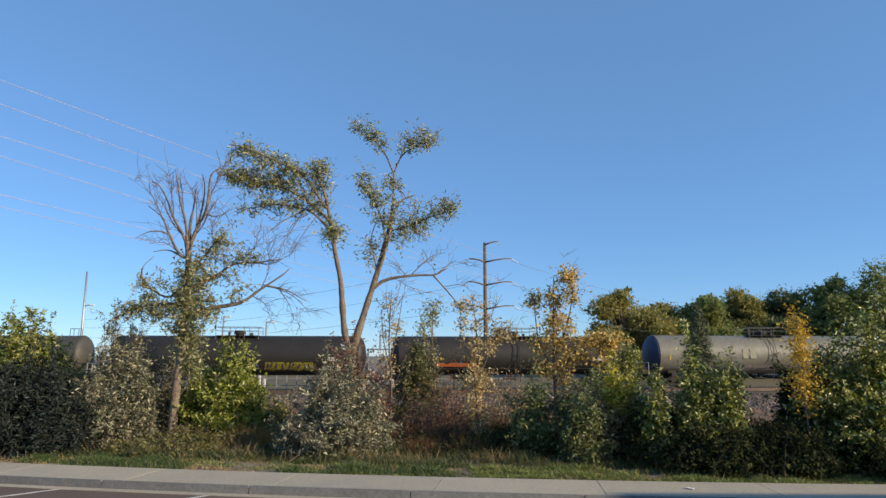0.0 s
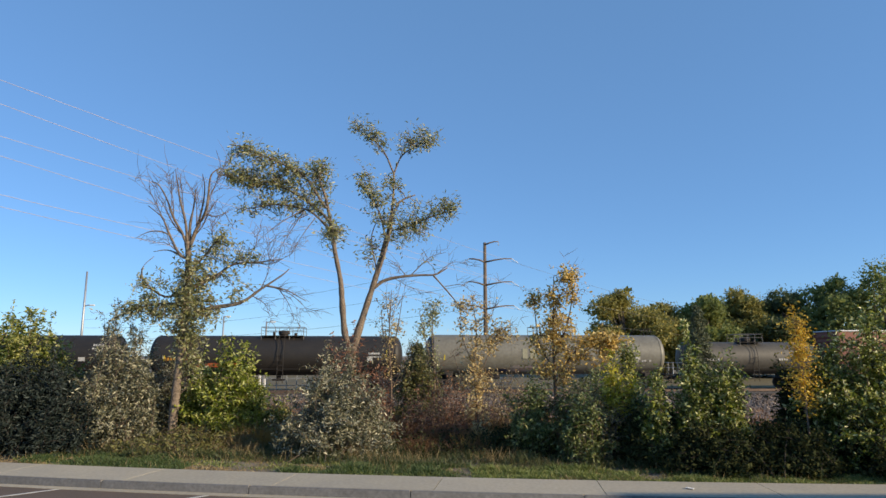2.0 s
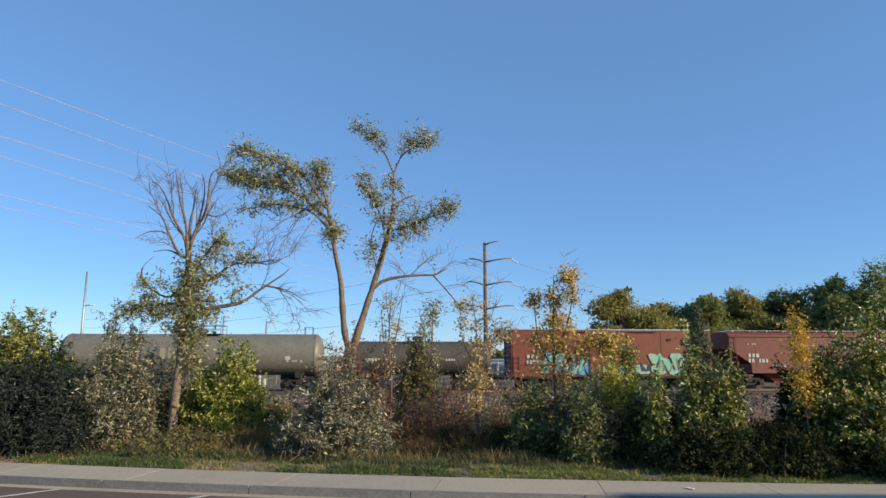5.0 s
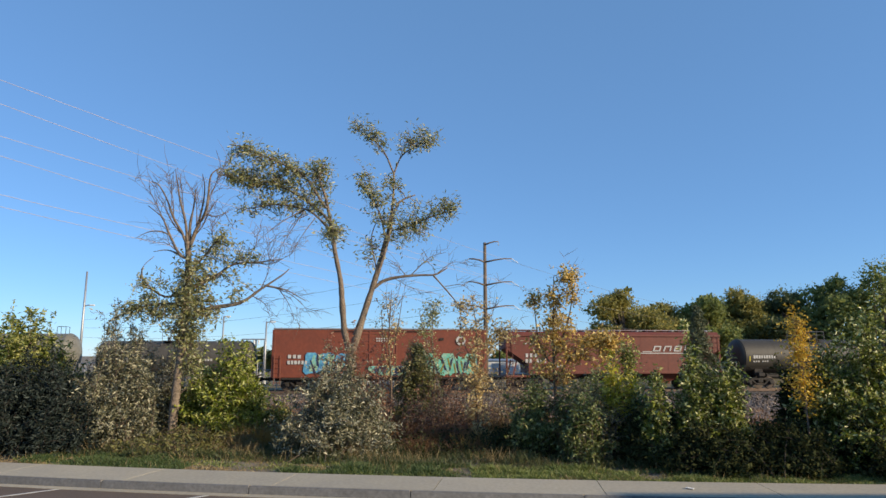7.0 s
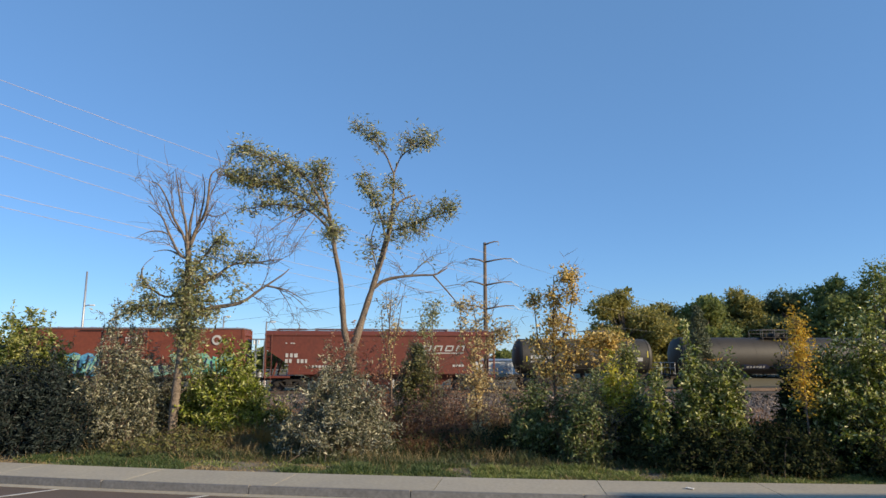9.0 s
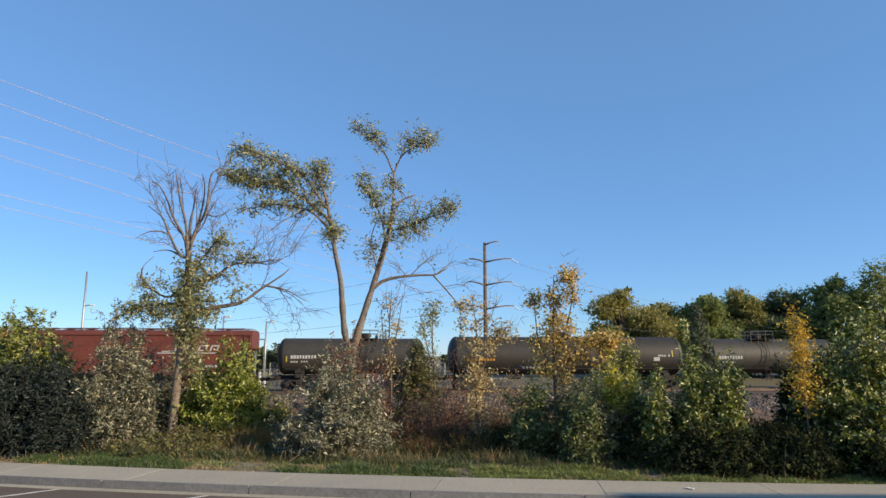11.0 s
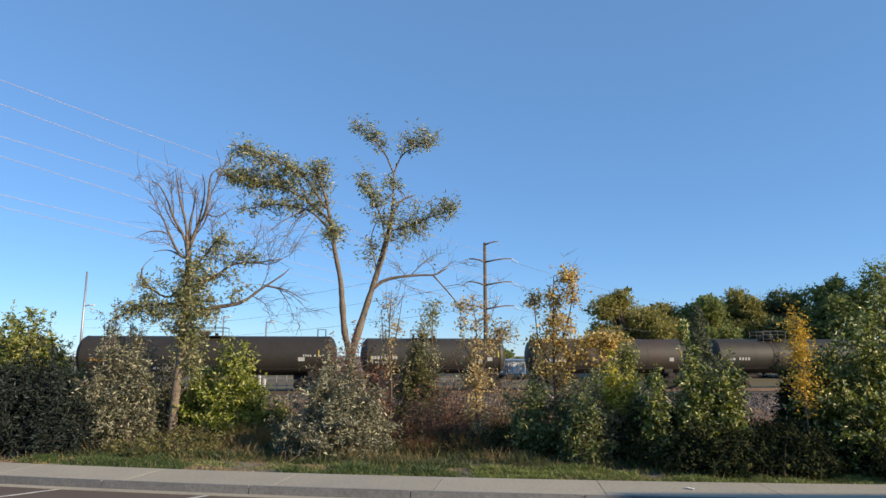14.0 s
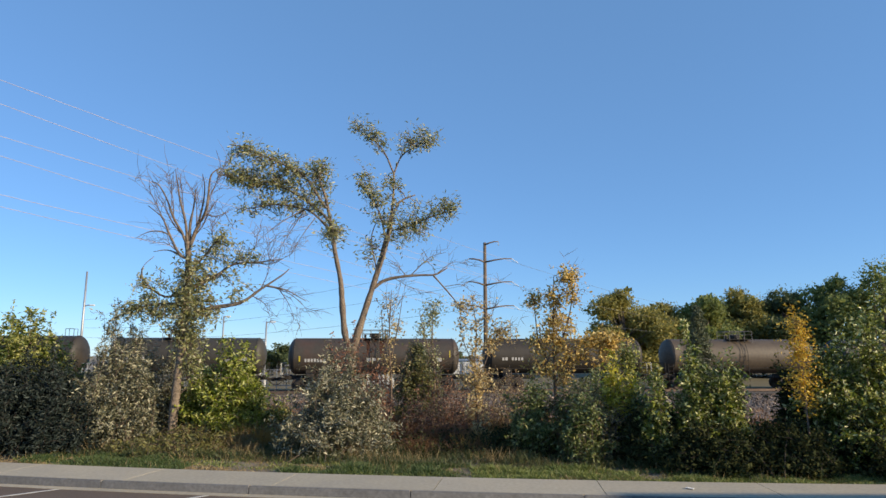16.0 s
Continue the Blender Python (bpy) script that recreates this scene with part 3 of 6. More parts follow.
# the half-dead elm
g = Growth()
g.limb(0.135, 0.08, (-0.02, -0.3), (0.04, 1.0), (0.1, 2.0), (0.17, 3.13), (0.2, 4.0), (0.2, 4.67), (0.18, 5.34), (0.14, 5.85))
g.limb(0.05, 0.009, (0.14, 5.34), (-0.09, 5.47), (-0.34, 5.95), (-0.56, 6.49), (-0.76, 6.69), (-1.04, 6.9))
g.limb(0.048, 0.009, (0.13, 5.74), (-0.01, 6.08), (-0.28, 6.56), (-0.47, 7.1), (-0.72, 7.51), (-0.96, 7.62))
g.limb(0.045, 0.009, (0.14, 5.81), (0.07, 6.42), (-0.12, 7.1), (-0.22, 7.58), (-0.3, 8.02))
g.limb(0.05, 0.016, (0.2, 5.74), (0.19, 6.35), (0.28, 6.83), (0.31, 7.45))
g.limb(0.06, 0.009, (0.22, 5.68), (0.41, 6.22), (0.65, 6.76), (0.72, 7.31), (0.76, 7.8), (0.89, 8.0), (1.05, 8.08))
g.limb(0.025, 0.008, (0.62, 6.69), (0.92, 6.61), (1.33, 6.73))
g.limb(0.035, 0.009, (0.38, 6.15), (0.52, 6.9), (0.55, 7.51), (0.43, 7.95))
g.limb(0.028, 0.008, (0.0, 5.42), (-0.46, 5.6), (-0.86, 5.54))
g.limb(0.024, 0.007, (-0.37, 6.02), (-0.65, 6.14), (-1.02, 6.12), (-1.35, 5.93))
g.limb(0.04, 0.008, (0.21, 4.4), (-0.42, 4.2), (-1.04, 4.67), (-1.08, 5.07), (-0.79, 5.39))
g.limb(0.04, 0.009, (0.22, 4.94), (0.68, 5.44), (0.94, 5.78), (1.24, 6.12))
g.limb(0.06, 0.009, (0.24, 4.4), (1.04, 4.8), (1.56, 5.15), (2.3, 5.21), (2.97, 5.31))
g.limb(0.068, 0.012, (0.26, 3.7), (0.99, 3.88), (1.79, 4.02), (2.38, 4.42), (2.98, 4.82), (3.21, 5.02))
g.limb(0.03, 0.008, (2.55, 4.52), (3.12, 4.4), (3.73, 4.07))
g.limb(0.041, 0.009, (0.19, 4.0), (-0.61, 4.0), (-1.28, 3.86), (-1.67, 3.66))
for x, z, rx, rz, n in ((0.5, 4.73, 0.45, 0.62, 44), (0.33, 4.07, 0.55, 0.47, 44), (-0.27, 3.8, 0.53, 0.43, 22), (-0.96, 4.4, 0.4, 0.3, 12), (-1.41, 3.83, 0.43, 0.27, 14), (-0.5, 3.4, 0.4, 0.3, 12), (0.73, 3.53, 0.5, 0.33, 18), (1.58, 4.55, 0.3, 0.4, 9)):
    g.leafy(x, z, rx, rz, n, 14)
for x, z, rx, rz, n in ((1.35, 5.75, 0.47, 0.43, 20), (1.96, 5.42, 0.3, 0.3, 9), (-0.14, 4.77, 0.4, 0.33, 14), (0.89, 5.42, 0.33, 0.3, 9), (0.34, 3.4, 0.74, 0.33, 24), (0.49, 2.67, 0.5, 0.47, 18), (0.6, 2.05, 0.5, 0.47, 12), (0.28, 3.0, 0.53, 0.4, 18)):
    g.leafy(x, z, rx, rz, n, 13)
g.dead(0.022, (0.15, 5.9), (0.02, 6.5), (-0.05, 7.1), (-0.12, 7.6))
g.dead(0.022, (0.02, 6.0), (-0.3, 6.4), (-0.62, 7.0), (-0.8, 7.2))
g.dead(0.02, (0.3, 5.95), (0.6, 6.3), (0.75, 6.6), (0.95, 7.0))
g.dead(0.018, (0.4, 6.25), (0.4, 6.8), (0.36, 7.2))
g.dead(0.018, (0.7, 7.1), (0.9, 7.5), (1.0, 7.75))
g.dead(0.016, (-0.56, 6.49), (-0.8, 7.0), (-0.95, 7.3))
g.dead(0.016, (-0.28, 6.56), (-0.3, 7.1), (-0.42, 7.55))
g.dead(0.015, (-0.09, 5.5), (-0.5, 5.8), (-0.95, 5.75))
g.dead(0.014, (1.56, 5.15), (2.1, 5.6), (2.2, 6.1))
g.dead(0.016, (2.2, 5.2), (2.7, 5.15), (3.3, 5.45))
g.dead(0.016, (2.1, 4.25), (2.5, 4.0), (2.7, 3.55))
g.dead(0.016, (2.7, 4.5), (3.3, 4.25), (3.75, 3.85))
g.dead(0.014, (2.9, 4.45), (3.2, 4.0), (3.35, 3.6))
g.dead(0.014, (2.38, 4.42), (2.62, 5.0), (2.58, 5.6))
g.dead(0.014, (0.94, 5.78), (0.85, 6.2), (1.0, 6.5))
tree("half_dead_tree", (-7.27, 17.83, 0.16), "half-dead elm with a bare crown and leafy lower limbs", g.limbs, g.masses, LEAF_ELM, BARK, bare=g.bare, seed=9, leaf_size=0.12, twig_bark=TWIG, bare_twigs=11, twig_r=0.008, leafy=1.0, wide=1.12, more=1.0, leaf_width=0.36, rise=0.25, reach=0.7, leaf_spread=0.095, grow=0.939)

# saplings and autumn trees
tree("sapling", (-1.67, 20.77, -0.12), "thin half-bare sapling with grey-green leaves", [([(0, 0), (0.05, 1.6), (-0.02, 3.0), (0.05, 4.5)], 0.05, 0.01), ([(0.03, 2.4), (0.25, 3.4), (0.4, 4.4)], 0.02, 0.008), ([(0, 2.2), (-0.2, 3.0), (-0.3, 3.9)], 0.02, 0.008)],
     [(0.0, 3.3, 0.45, 0.5, 16, 12), (0.05, 4.1, 0.3, 0.5, 8, 9), (0.1, 2.2, 0.5, 0.5, 12, 10)], LEAF_OCHRE, TWIG, bare=[([(0.05, 3.6), (0.2, 4.2), (0.35, 4.9)], 0.012), ([(0.0, 3.4), (-0.12, 4.2), (-0.1, 4.8)], 0.012), ([(0.0, 1.4), (0.3, 2.0), (0.5, 2.6)], 0.012)], seed=21, leaf_size=0.09, twig_r=0.006)
tree("sapling", (-0.35, 20.9, -0.12), "slender sapling with thin yellow-green leaves", [([(0, 0), (0.08, 1.6), (0.0, 3.0), (0.02, 4.2)], 0.045, 0.01), ([(0.0, 2.2), (-0.25, 3.2), (-0.4, 3.9)], 0.02, 0.008)],
     [(0.05, 3.9, 0.35, 0.45, 16, 16), (-0.2, 3.3, 0.4, 0.4, 12, 14), (0.1, 2.6, 0.4, 0.4, 8, 9), (-0.1, 1.9, 0.5, 0.5, 9, 10)], LEAF_ELM, TWIG, bare=[([(0.0, 2.0), (0.4, 2.4), (0.7, 2.5)], 0.01)], seed=22, leaf_size=0.085, twig_r=0.006)
tree("sapling", (0.9, 17.45, -0.02), "slim autumn sapling with ochre leaves", [([(0, 0), (0.03, 0.9), (-0.05, 2.0), (0.02, 3.1), (-0.1, 4.1)], 0.04, 0.008), ([(-0.02, 1.6), (0.3, 2.4), (0.55, 3.0)], 0.018, 0.007), ([(-0.02, 2.1), (-0.35, 2.9), (-0.4, 3.8)], 0.016, 0.007), ([(0.0, 1.2), (-0.4, 1.9), (-0.6, 2.5)], 0.016, 0.007)],
     [(-0.2, 3.6, 0.4, 0.5, 18, 10), (0.45, 3.1, 0.5, 0.4, 18, 10), (0.9, 3.0, 0.35, 0.4, 8, 9), (0.0, 2.6, 0.5, 0.4, 16, 12), (0.0, 1.9, 0.5, 0.4, 20, 14), (0.0, 1.2, 0.35, 0.5, 16, 12), (0.1, 0.6, 0.3, 0.35, 10, 10)], LEAF_OCHRE, TWIG, bare=[([(0.3, 2.4), (0.7, 2.9), (1.1, 3.2)], 0.01), ([(0.0, 2.8), (0.4, 3.4), (0.5, 3.9)], 0.01)], seed=23, leaf_size=0.1, twig_r=0.005)
tree("autumn_tree", (3.5, 20.5, -0.12), "young autumn tree with thin yellow leaves", [([(0, 0), (0.02, 1.3), (0.0, 2.6), (0.06, 3.8), (0.1, 5.0)], 0.07, 0.012), ([(0.0, 1.7), (0.5, 2.5), (1.1, 3.0), (1.7, 3.0)], 0.035, 0.01), ([(0.0, 2.1), (-0.4, 2.9), (-0.5, 3.8), (-0.55, 4.4)], 0.03, 0.01), ([(0.02, 2.5), (0.4, 3.4), (0.6, 4.4), (0.5, 5.0)], 0.03, 0.01)],
     [(0.45, 4.9, 0.35, 0.35, 18, 14), (0.1, 4.3, 0.5, 0.4, 20, 12), (-0.5, 4.2, 0.35, 0.3, 12, 11), (0.7, 4.3, 0.3, 0.3, 9, 11), (0.2, 3.5, 0.6, 0.4, 24, 14), (-0.3, 2.9, 0.5, 0.4, 18, 14), (0.5, 2.7, 0.5, 0.4, 20, 14), (1.3, 3.05, 0.45, 0.25, 18, 16), (1.8, 2.9, 0.4, 0.3, 18, 16), (1.3, 2.4, 0.5, 0.35, 18, 15), (0.2, 1.9, 0.5, 0.4, 14, 13), (-0.5, 2.0, 0.4, 0.3, 10, 12)],
     LEAF_YELLOW, TWIG, bare=[([(0.0, 1.6), (0.5, 2.2), (0.9, 2.8)], 0.014), ([(0.1, 3.8), (0.5, 4.4), (0.7, 5.1)], 0.012)], seed=24, leaf_size=0.12, twig_r=0.007)
tree("autumn_tree", (5.44, 19.44, -0.12), "small golden-leaved sapling among green shrubs", [([(0, 0), (0.03, 1.0), (0.0, 2.4), (0.02, 2.9)], 0.04, 0.008)],
     [(0.0, 2.4, 0.22, 0.45, 26, 18), (0.12, 1.7, 0.3, 0.4, 18, 16), (-0.3, 1.6, 0.3, 0.4, 14, 15)], LEAF_GOLDGREEN, TWIG, seed=25, leaf_size=0.09, twig_r=0.005)
tree("autumn_tree", (7.62, 13.85, 0.05), "narrow golden-leaved sapling beside green shrubs", [([(0, 0), (0.03, 1.2), (0.06, 2.4), (0.02, 3.2)], 0.03, 0.008)],
     [(0.03, 3.0, 0.1, 0.3, 12, 13), (0.05, 2.6, 0.15, 0.3, 20, 13), (0.03, 2.2, 0.17, 0.3, 18, 12), (-0.05, 1.8, 0.25, 0.3, 14, 14), (0.05, 1.4, 0.3, 0.3, 8, 12)], LEAF_GOLD, TWIG, seed=26, leaf_size=0.07, twig_r=0.005)
spruce((-0.86, 21.75), "small dark spruce among bare brush", 3.16, 3.0, 31)
spruce((10.48, 26.71), "dark slender spruce behind green shrubs", 4.89, 2.3, 32)

# shrubs along the path
def bush(name, base, label, h, w, leaf, stems, per, size, spire, seed):
    """One shrub of the thicket; willow-leaved kinds have narrow leaves and a ragged outline."""
    narrow = leaf in (LEAF_SILVER, LEAF_SLATE_SHADED)
    return shrub(name, base, label, h, w, leaf, stems, per, size, seed=seed, spire=spire, bark=TWIG_SHADED if leaf in (LEAF_SLATE_SHADED, LEAF_SHADED) else TWIG, leaf_width=0.28 if narrow else 0.42, ragged=0.55 if leaf is LEAF_SILVER else 0.36)


# each: name, place, label, height, width, leaf, shoots, leaves a shoot, leaf length, spires, seed
bush("poplar_shrub", (-11.99, 18.37), "yellow-green poplar shrub with upright shoots", 3.8, 2.7, LEAF_GOLDGREEN, 130, 95, 0.125, 0.1, 41)
bush("poplar_shrub", (-14.31, 18.11), "yellow-green poplar shrub with upright shoots", 3.31, 3.2, LEAF_GOLDGREEN, 100, 90, 0.125, 0.15, 42)
bush("poplar_shrub", (-11.09, 18.7), "yellow-green poplar shrub with upright shoots", 2.91, 1.9, LEAF_GOLDGREEN, 60, 80, 0.125, 0.2, 82)
bush("olive_shrub", (-10.68, 17.18), "grey-green olive shrub, dense to the ground, darkened as in shade", 2.3, 3.3, LEAF_SLATE_SHADED, 120, 125, 0.125, 0.05, 43)
bush("olive_shrub", (-13.4, 16.98), "grey-green olive shrub, dense to the ground, darkened as in shade", 2.2, 3.0, LEAF_SLATE_SHADED, 90, 120, 0.125, 0.05, 44)
bush("silver_shrub", (-8.82, 17.91), "silvery willow-leaved shrub, dense and ragged", 3.31, 2.6, LEAF_SILVER, 125, 114, 0.107, 0.35, 45)
bush("green_shrub", (-6.05, 18.5), "bright yellow-green leafy shrub", 2.65, 2.5, LEAF_LIMEGOLD, 95, 85, 0.115, 0.15, 46)
bush("silver_shrub", (-2.64, 16.72), "low silvery shrub with pale leaf tips", 2.25, 3.1, LEAF_SILVER, 115, 114, 0.107, 0.35, 47)
bush("olive_tree", (-0.76, 21.15), "small olive-green bushy sapling by a spruce", 2.75, 1.5, LEAF_OLIVE, 44, 60, 0.1, 0.15, 83)
bush("red_shrub", (-2.72, 19.03), "russet-leaved shrub behind a silvery shrub", 2.91, 2.9, LEAF_RUSSET, 70, 34, 0.11, 0.15, 48)
bush("brown_shrub", (0.1, 18.77), "half-bare brown shrub with few leaves", 1.89, 3.2, LEAF_RUSSET, 130, 12, 0.08, 0.15, 49)
bush("brown_shrub", (1.91, 19.17), "half-bare brown shrub with few leaves", 1.89, 3.0, LEAF_OCHRE, 120, 10, 0.08, 0.15, 50)
bush("green_shrub", (2.07, 15.92), "upright green broad-leaved shrub", 1.94, 1.2, LEAF_GREEN, 30, 81, 0.102, 0.1, 51)
bush("green_shrub", (1.76, 16.32), "low shrub with leaves darkened as in deep shade", 0.5, 1.8, LEAF_SHADED, 60, 85, 0.1, 0.0, 71)
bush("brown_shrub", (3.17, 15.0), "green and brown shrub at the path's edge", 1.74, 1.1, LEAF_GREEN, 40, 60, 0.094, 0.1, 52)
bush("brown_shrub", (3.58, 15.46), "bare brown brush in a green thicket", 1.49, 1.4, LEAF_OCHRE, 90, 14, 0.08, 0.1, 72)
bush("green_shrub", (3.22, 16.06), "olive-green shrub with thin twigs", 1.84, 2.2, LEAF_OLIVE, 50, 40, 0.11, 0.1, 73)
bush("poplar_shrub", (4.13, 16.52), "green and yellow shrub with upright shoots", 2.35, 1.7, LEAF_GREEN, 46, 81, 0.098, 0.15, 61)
bush("green_shrub", (4.79, 15.26), "shade-dark green shrub, dense to the ground", 1.2, 2.2, LEAF_SHADED, 90, 95, 0.11, 0.1, 53)
bush("poplar_shrub", (4.74, 15.46), "upright green poplar shoots with pale leaves", 1.94, 1.1, LEAF_GREEN, 24, 64, 0.107, 0.2, 74)
bush("poplar_shrub", (5.44, 14.53), "bright green poplar shoots with pale leaves", 2.75, 0.5, LEAF_LIME, 20, 94, 0.107, 0.2, 54)
bush("poplar_shrub", (6.25, 14.47), "bright green poplar shoots with pale leaves", 2.95, 0.6, LEAF_LIME, 22, 94, 0.107, 0.2, 75)
bush("green_shrub", (5.85, 14.8), "dense mid-green shrub below taller shoots", 2.2, 1.9, LEAF_LIME, 64, 108, 0.09, 0.05, 76)
bush("green_shrub", (5.64, 14.33), "low shrub with deep shade put into its leaf colour", 1.09, 2.4, LEAF_SHADED, 80, 90, 0.1, 0.0, 77)
bush("green_shrub", (8.11, 15.2), "green shrub with leaves darkened as in deep shade", 2.15, 0.9, LEAF_SHADED, 44, 90, 0.11, 0.05, 55)
bush("green_shrub", (7.36, 14.14), "low shrub with deep shade put into its leaf colour", 1.09, 2.2, LEAF_SHADED, 80, 90, 0.1, 0.0, 58)
bush("poplar_shrub", (8.82, 14.27), "large leafy green poplar shrub with upright shoots", 2.91, 2.4, LEAF_LIME, 90, 114, 0.102, 0.15, 56)
bush("poplar_shrub", (9.27, 14.0), "tall bright poplar shoots with pale leaves", 3.4, 0.8, LEAF_LIME, 34, 101, 0.107, 0.15, 78)
bush("poplar_shrub", (8.47, 14.33), "upright green poplar shoots with pale leaves", 2.7, 0.5, LEAF_LIME, 20, 74, 0.107, 0.15, 79)
bush("poplar_shrub", (11.29, 14.07), "large leafy green poplar shrub with upright shoots", 3.01, 2.8, LEAF_LIME, 70, 108, 0.102, 0.15, 57)
bush("poplar_shrub", (4.7, 14.47), "slender bright poplar shoots with pale leaves", 2.09, 0.4, LEAF_LIME, 12, 81, 0.107, 0.15, 90)
bush("poplar_shrub", (9.93, 13.94), "tall bright poplar shoots with pale leaves", 3.75, 0.8, LEAF_LIME, 34, 94, 0.107, 0.2, 91)
bush("poplar_shrub", (4.05, 15.59), "slender poplar shoots turned citron yellow", 2.75, 0.45, LEAF_CITRON, 14, 60, 0.12, 0.2, 92)
bush("poplar_shrub", (4.43, 15.59), "slender poplar shoots turned citron yellow", 2.25, 0.35, LEAF_CITRON, 9, 50, 0.12, 0.2, 93)
bush("green_shrub", (9.37, 13.81), "low shrub with deep shade put into its leaf colour", 1.19, 2.8, LEAF_SHADED, 90, 90, 0.1, 0.0, 80)
bush("green_shrub", (0.2, 17.05), "low shade-dark green shrub by the grass", 0.3, 2.9, LEAF_SHADED, 70, 60, 0.09, 0.0, 59)
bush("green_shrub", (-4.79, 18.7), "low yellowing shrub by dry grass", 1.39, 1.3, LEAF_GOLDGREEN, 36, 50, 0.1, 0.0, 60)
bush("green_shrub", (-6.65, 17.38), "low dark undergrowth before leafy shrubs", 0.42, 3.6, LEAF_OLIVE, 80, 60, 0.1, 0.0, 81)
bush("green_shrub", (10.98, 15.06), "shade-dark green shrub, dense to the ground", 2.3, 2.6, LEAF_SHADED, 80, 90, 0.11, 0.05, 94)
# two more shrubs out of view, added to shade the thicket's right end
bush("poplar_shrub", (13.71, 14.07), "large leafy green poplar shrub with upright shoots", 2.2, 3.0, LEAF_LIME, 70, 94, 0.102, 0.15, 95)
bush("poplar_shrub", (16.43, 13.87), "large leafy green poplar shrub with upright shoots", 2.0, 3.2, LEAF_LIME, 70, 94, 0.102, 0.15, 96)
bush("olive_shrub", (-9.67, 16.92), "low slate-green olive shrub, dense to the ground, darkened as in shade", 1.49, 2.2, LEAF_SLATE_SHADED, 70, 90, 0.115, 0.1, 97)
bush("silver_shrub", (-7.81, 18.6), "silvery willow-leaved shrub, dense and ragged", 2.3, 1.7, LEAF_SILVER, 60, 94, 0.098, 0.3, 98)
bush("green_shrub", (-6.95, 18.9), "bright yellow-green leafy shrub", 2.3, 1.8, LEAF_LIMEGOLD, 60, 70, 0.115, 0.15, 99)
bush("green_shrub", (-5.39, 18.11), "yellow-green leafy shrub with a tall shoot", 1.89, 1.3, LEAF_LIMEGOLD, 40, 70, 0.11, 0.2, 100)

# trees beyond the track
FAR = [((23.7, 85.0), 11.7, 12.0, FAR_GOLD), ((29.5, 87.7), 10.0, 12.5, FAR_GOLD), ((34.8, 85.7), 11.0, 11, FAR_GREEN), ((40.1, 88.3), 12.3, 13, FAR_GOLD), ((45.3, 86.3), 11.5, 13, FAR_DEEP),
       ((26.2, 91.6), 9.1, 12, FAR_GREEN), ((32.2, 92.9), 8.2, 12, FAR_GREEN), ((37.3, 92.3), 10.5, 12, FAR_GOLD), ((42.8, 91.6), 11.1, 12, FAR_GREEN), ((48.4, 91.0), 11.3, 13, FAR_DEEP),
       ((50.9, 83.7), 13.4, 11.5, FAR_GREEN), ((55.4, 81.0), 14.6, 13.5, FAR_GREEN), ((62.0, 83.7), 13.6, 12.0, FAR_GREEN), ((68.5, 85.0), 11.1, 9.0, FAR_GREEN),
       ((-28.2, 112.8), 5.0, 6.0, FAR_DEEP), ((-31.7, 114.1), 4.4, 5.0, FAR_GREEN), ((-38.3, 119.4), 3.6, 6.0, FAR_DEEP), ((2.0, 132.7), 3.8, 7.0, FAR_DEEP), ((12.1, 126.0), 4.0, 7.0, FAR_GREEN)]
for i, (b, h, w, leaf) in enumerate(FAR):
    far_tree(b, {FAR_GOLD: "broad tree with yellowing autumn crown", FAR_GREEN: "broad full green tree", FAR_DEEP: "broad dark green tree"}[leaf], h, w, leaf, 70 + i, leaves=22000 if h > 6 else 5000)


# ---- grass ----
def grass(name, label, x0, x1, off0, off1, n, h, material, seed, patch=0.0, lean=0.25, width=0.018):
    npr = np.random.RandomState(seed)
    x = npr.uniform(x0, x1, n * 2)
    o = npr.uniform(off0, off1, n * 2)
    keep = np.array([noise.noise(Vector((a * 0.6, b * 1.3, seed))) > patch + npr.uniform(-0.25, 0.25) for a, b in zip(x, o)])
    x, o = x[keep][:n], o[keep][:n]
    y = np.array([edge_y(a) for a in x]) + o
    z = np.array([ground_z(a, b) for a, b in zip(x, y)]) - 0.02
    b = np.stack([x, y, z], 1)
    tuft = np.array([0.75 + 0.9 * noise.noise(Vector((i * 1.3, j * 1.9, seed + 5))) for i, j in zip(x, o)])
    hh = (h * npr.uniform(0.45, 1.2, len(x)) * np.clip(tuft, 0.25, 1.6))[:, None]
    d = npr.normal(size=(len(x), 3)) * lean
    d[:, 2] = 1
    t = b + d * hh
    return tagged(blades(name, b, t, npr.uniform(0.6, 1.4, len(x)) * width, material), label, "grass", kind="stuff")


grass("verge_grass", "short sparse green grass along the path", -14, 0.5, 0.2, 1.74, 9000, 0.09, GRASS_GREEN, 81, 0.0, 0.6)
grass("verge_grass", "patch of green grass, darkened as in shade, along the path", -9.6, -5.6, 0.23, 2.28, 22000, 0.13, GRASS_SHADED, 95, -0.5, 0.6)
grass("verge_grass", "patch of green grass, darkened as in shade, along the path", -3.4, 0.6, 0.2, 1.74, 12000, 0.14, GRASS_SHADED, 96, -0.15, 0.6)
grass("verge_grass", "lush sunlit green grass along the path", 0.6, 12, 0.07, 1.34, 34000, 0.13, GRASS_GREEN, 87, -0.4, 0.7)
grass("verge_straw", "short dry straw in the grass along the path", -14, 12, 0.08, 2.28, 20000, 0.075, GRASS_DRY, 82, -0.1, 0.7)
# dark blades draw the shadow line where turf meets the path
grass("verge_shade_line", "dark blades standing in for shade at the turf edge", -14, 12, 0.01, 0.08, 9000, 0.07, GRASS_DARK, 97, -0.6, 0.5, 0.014)
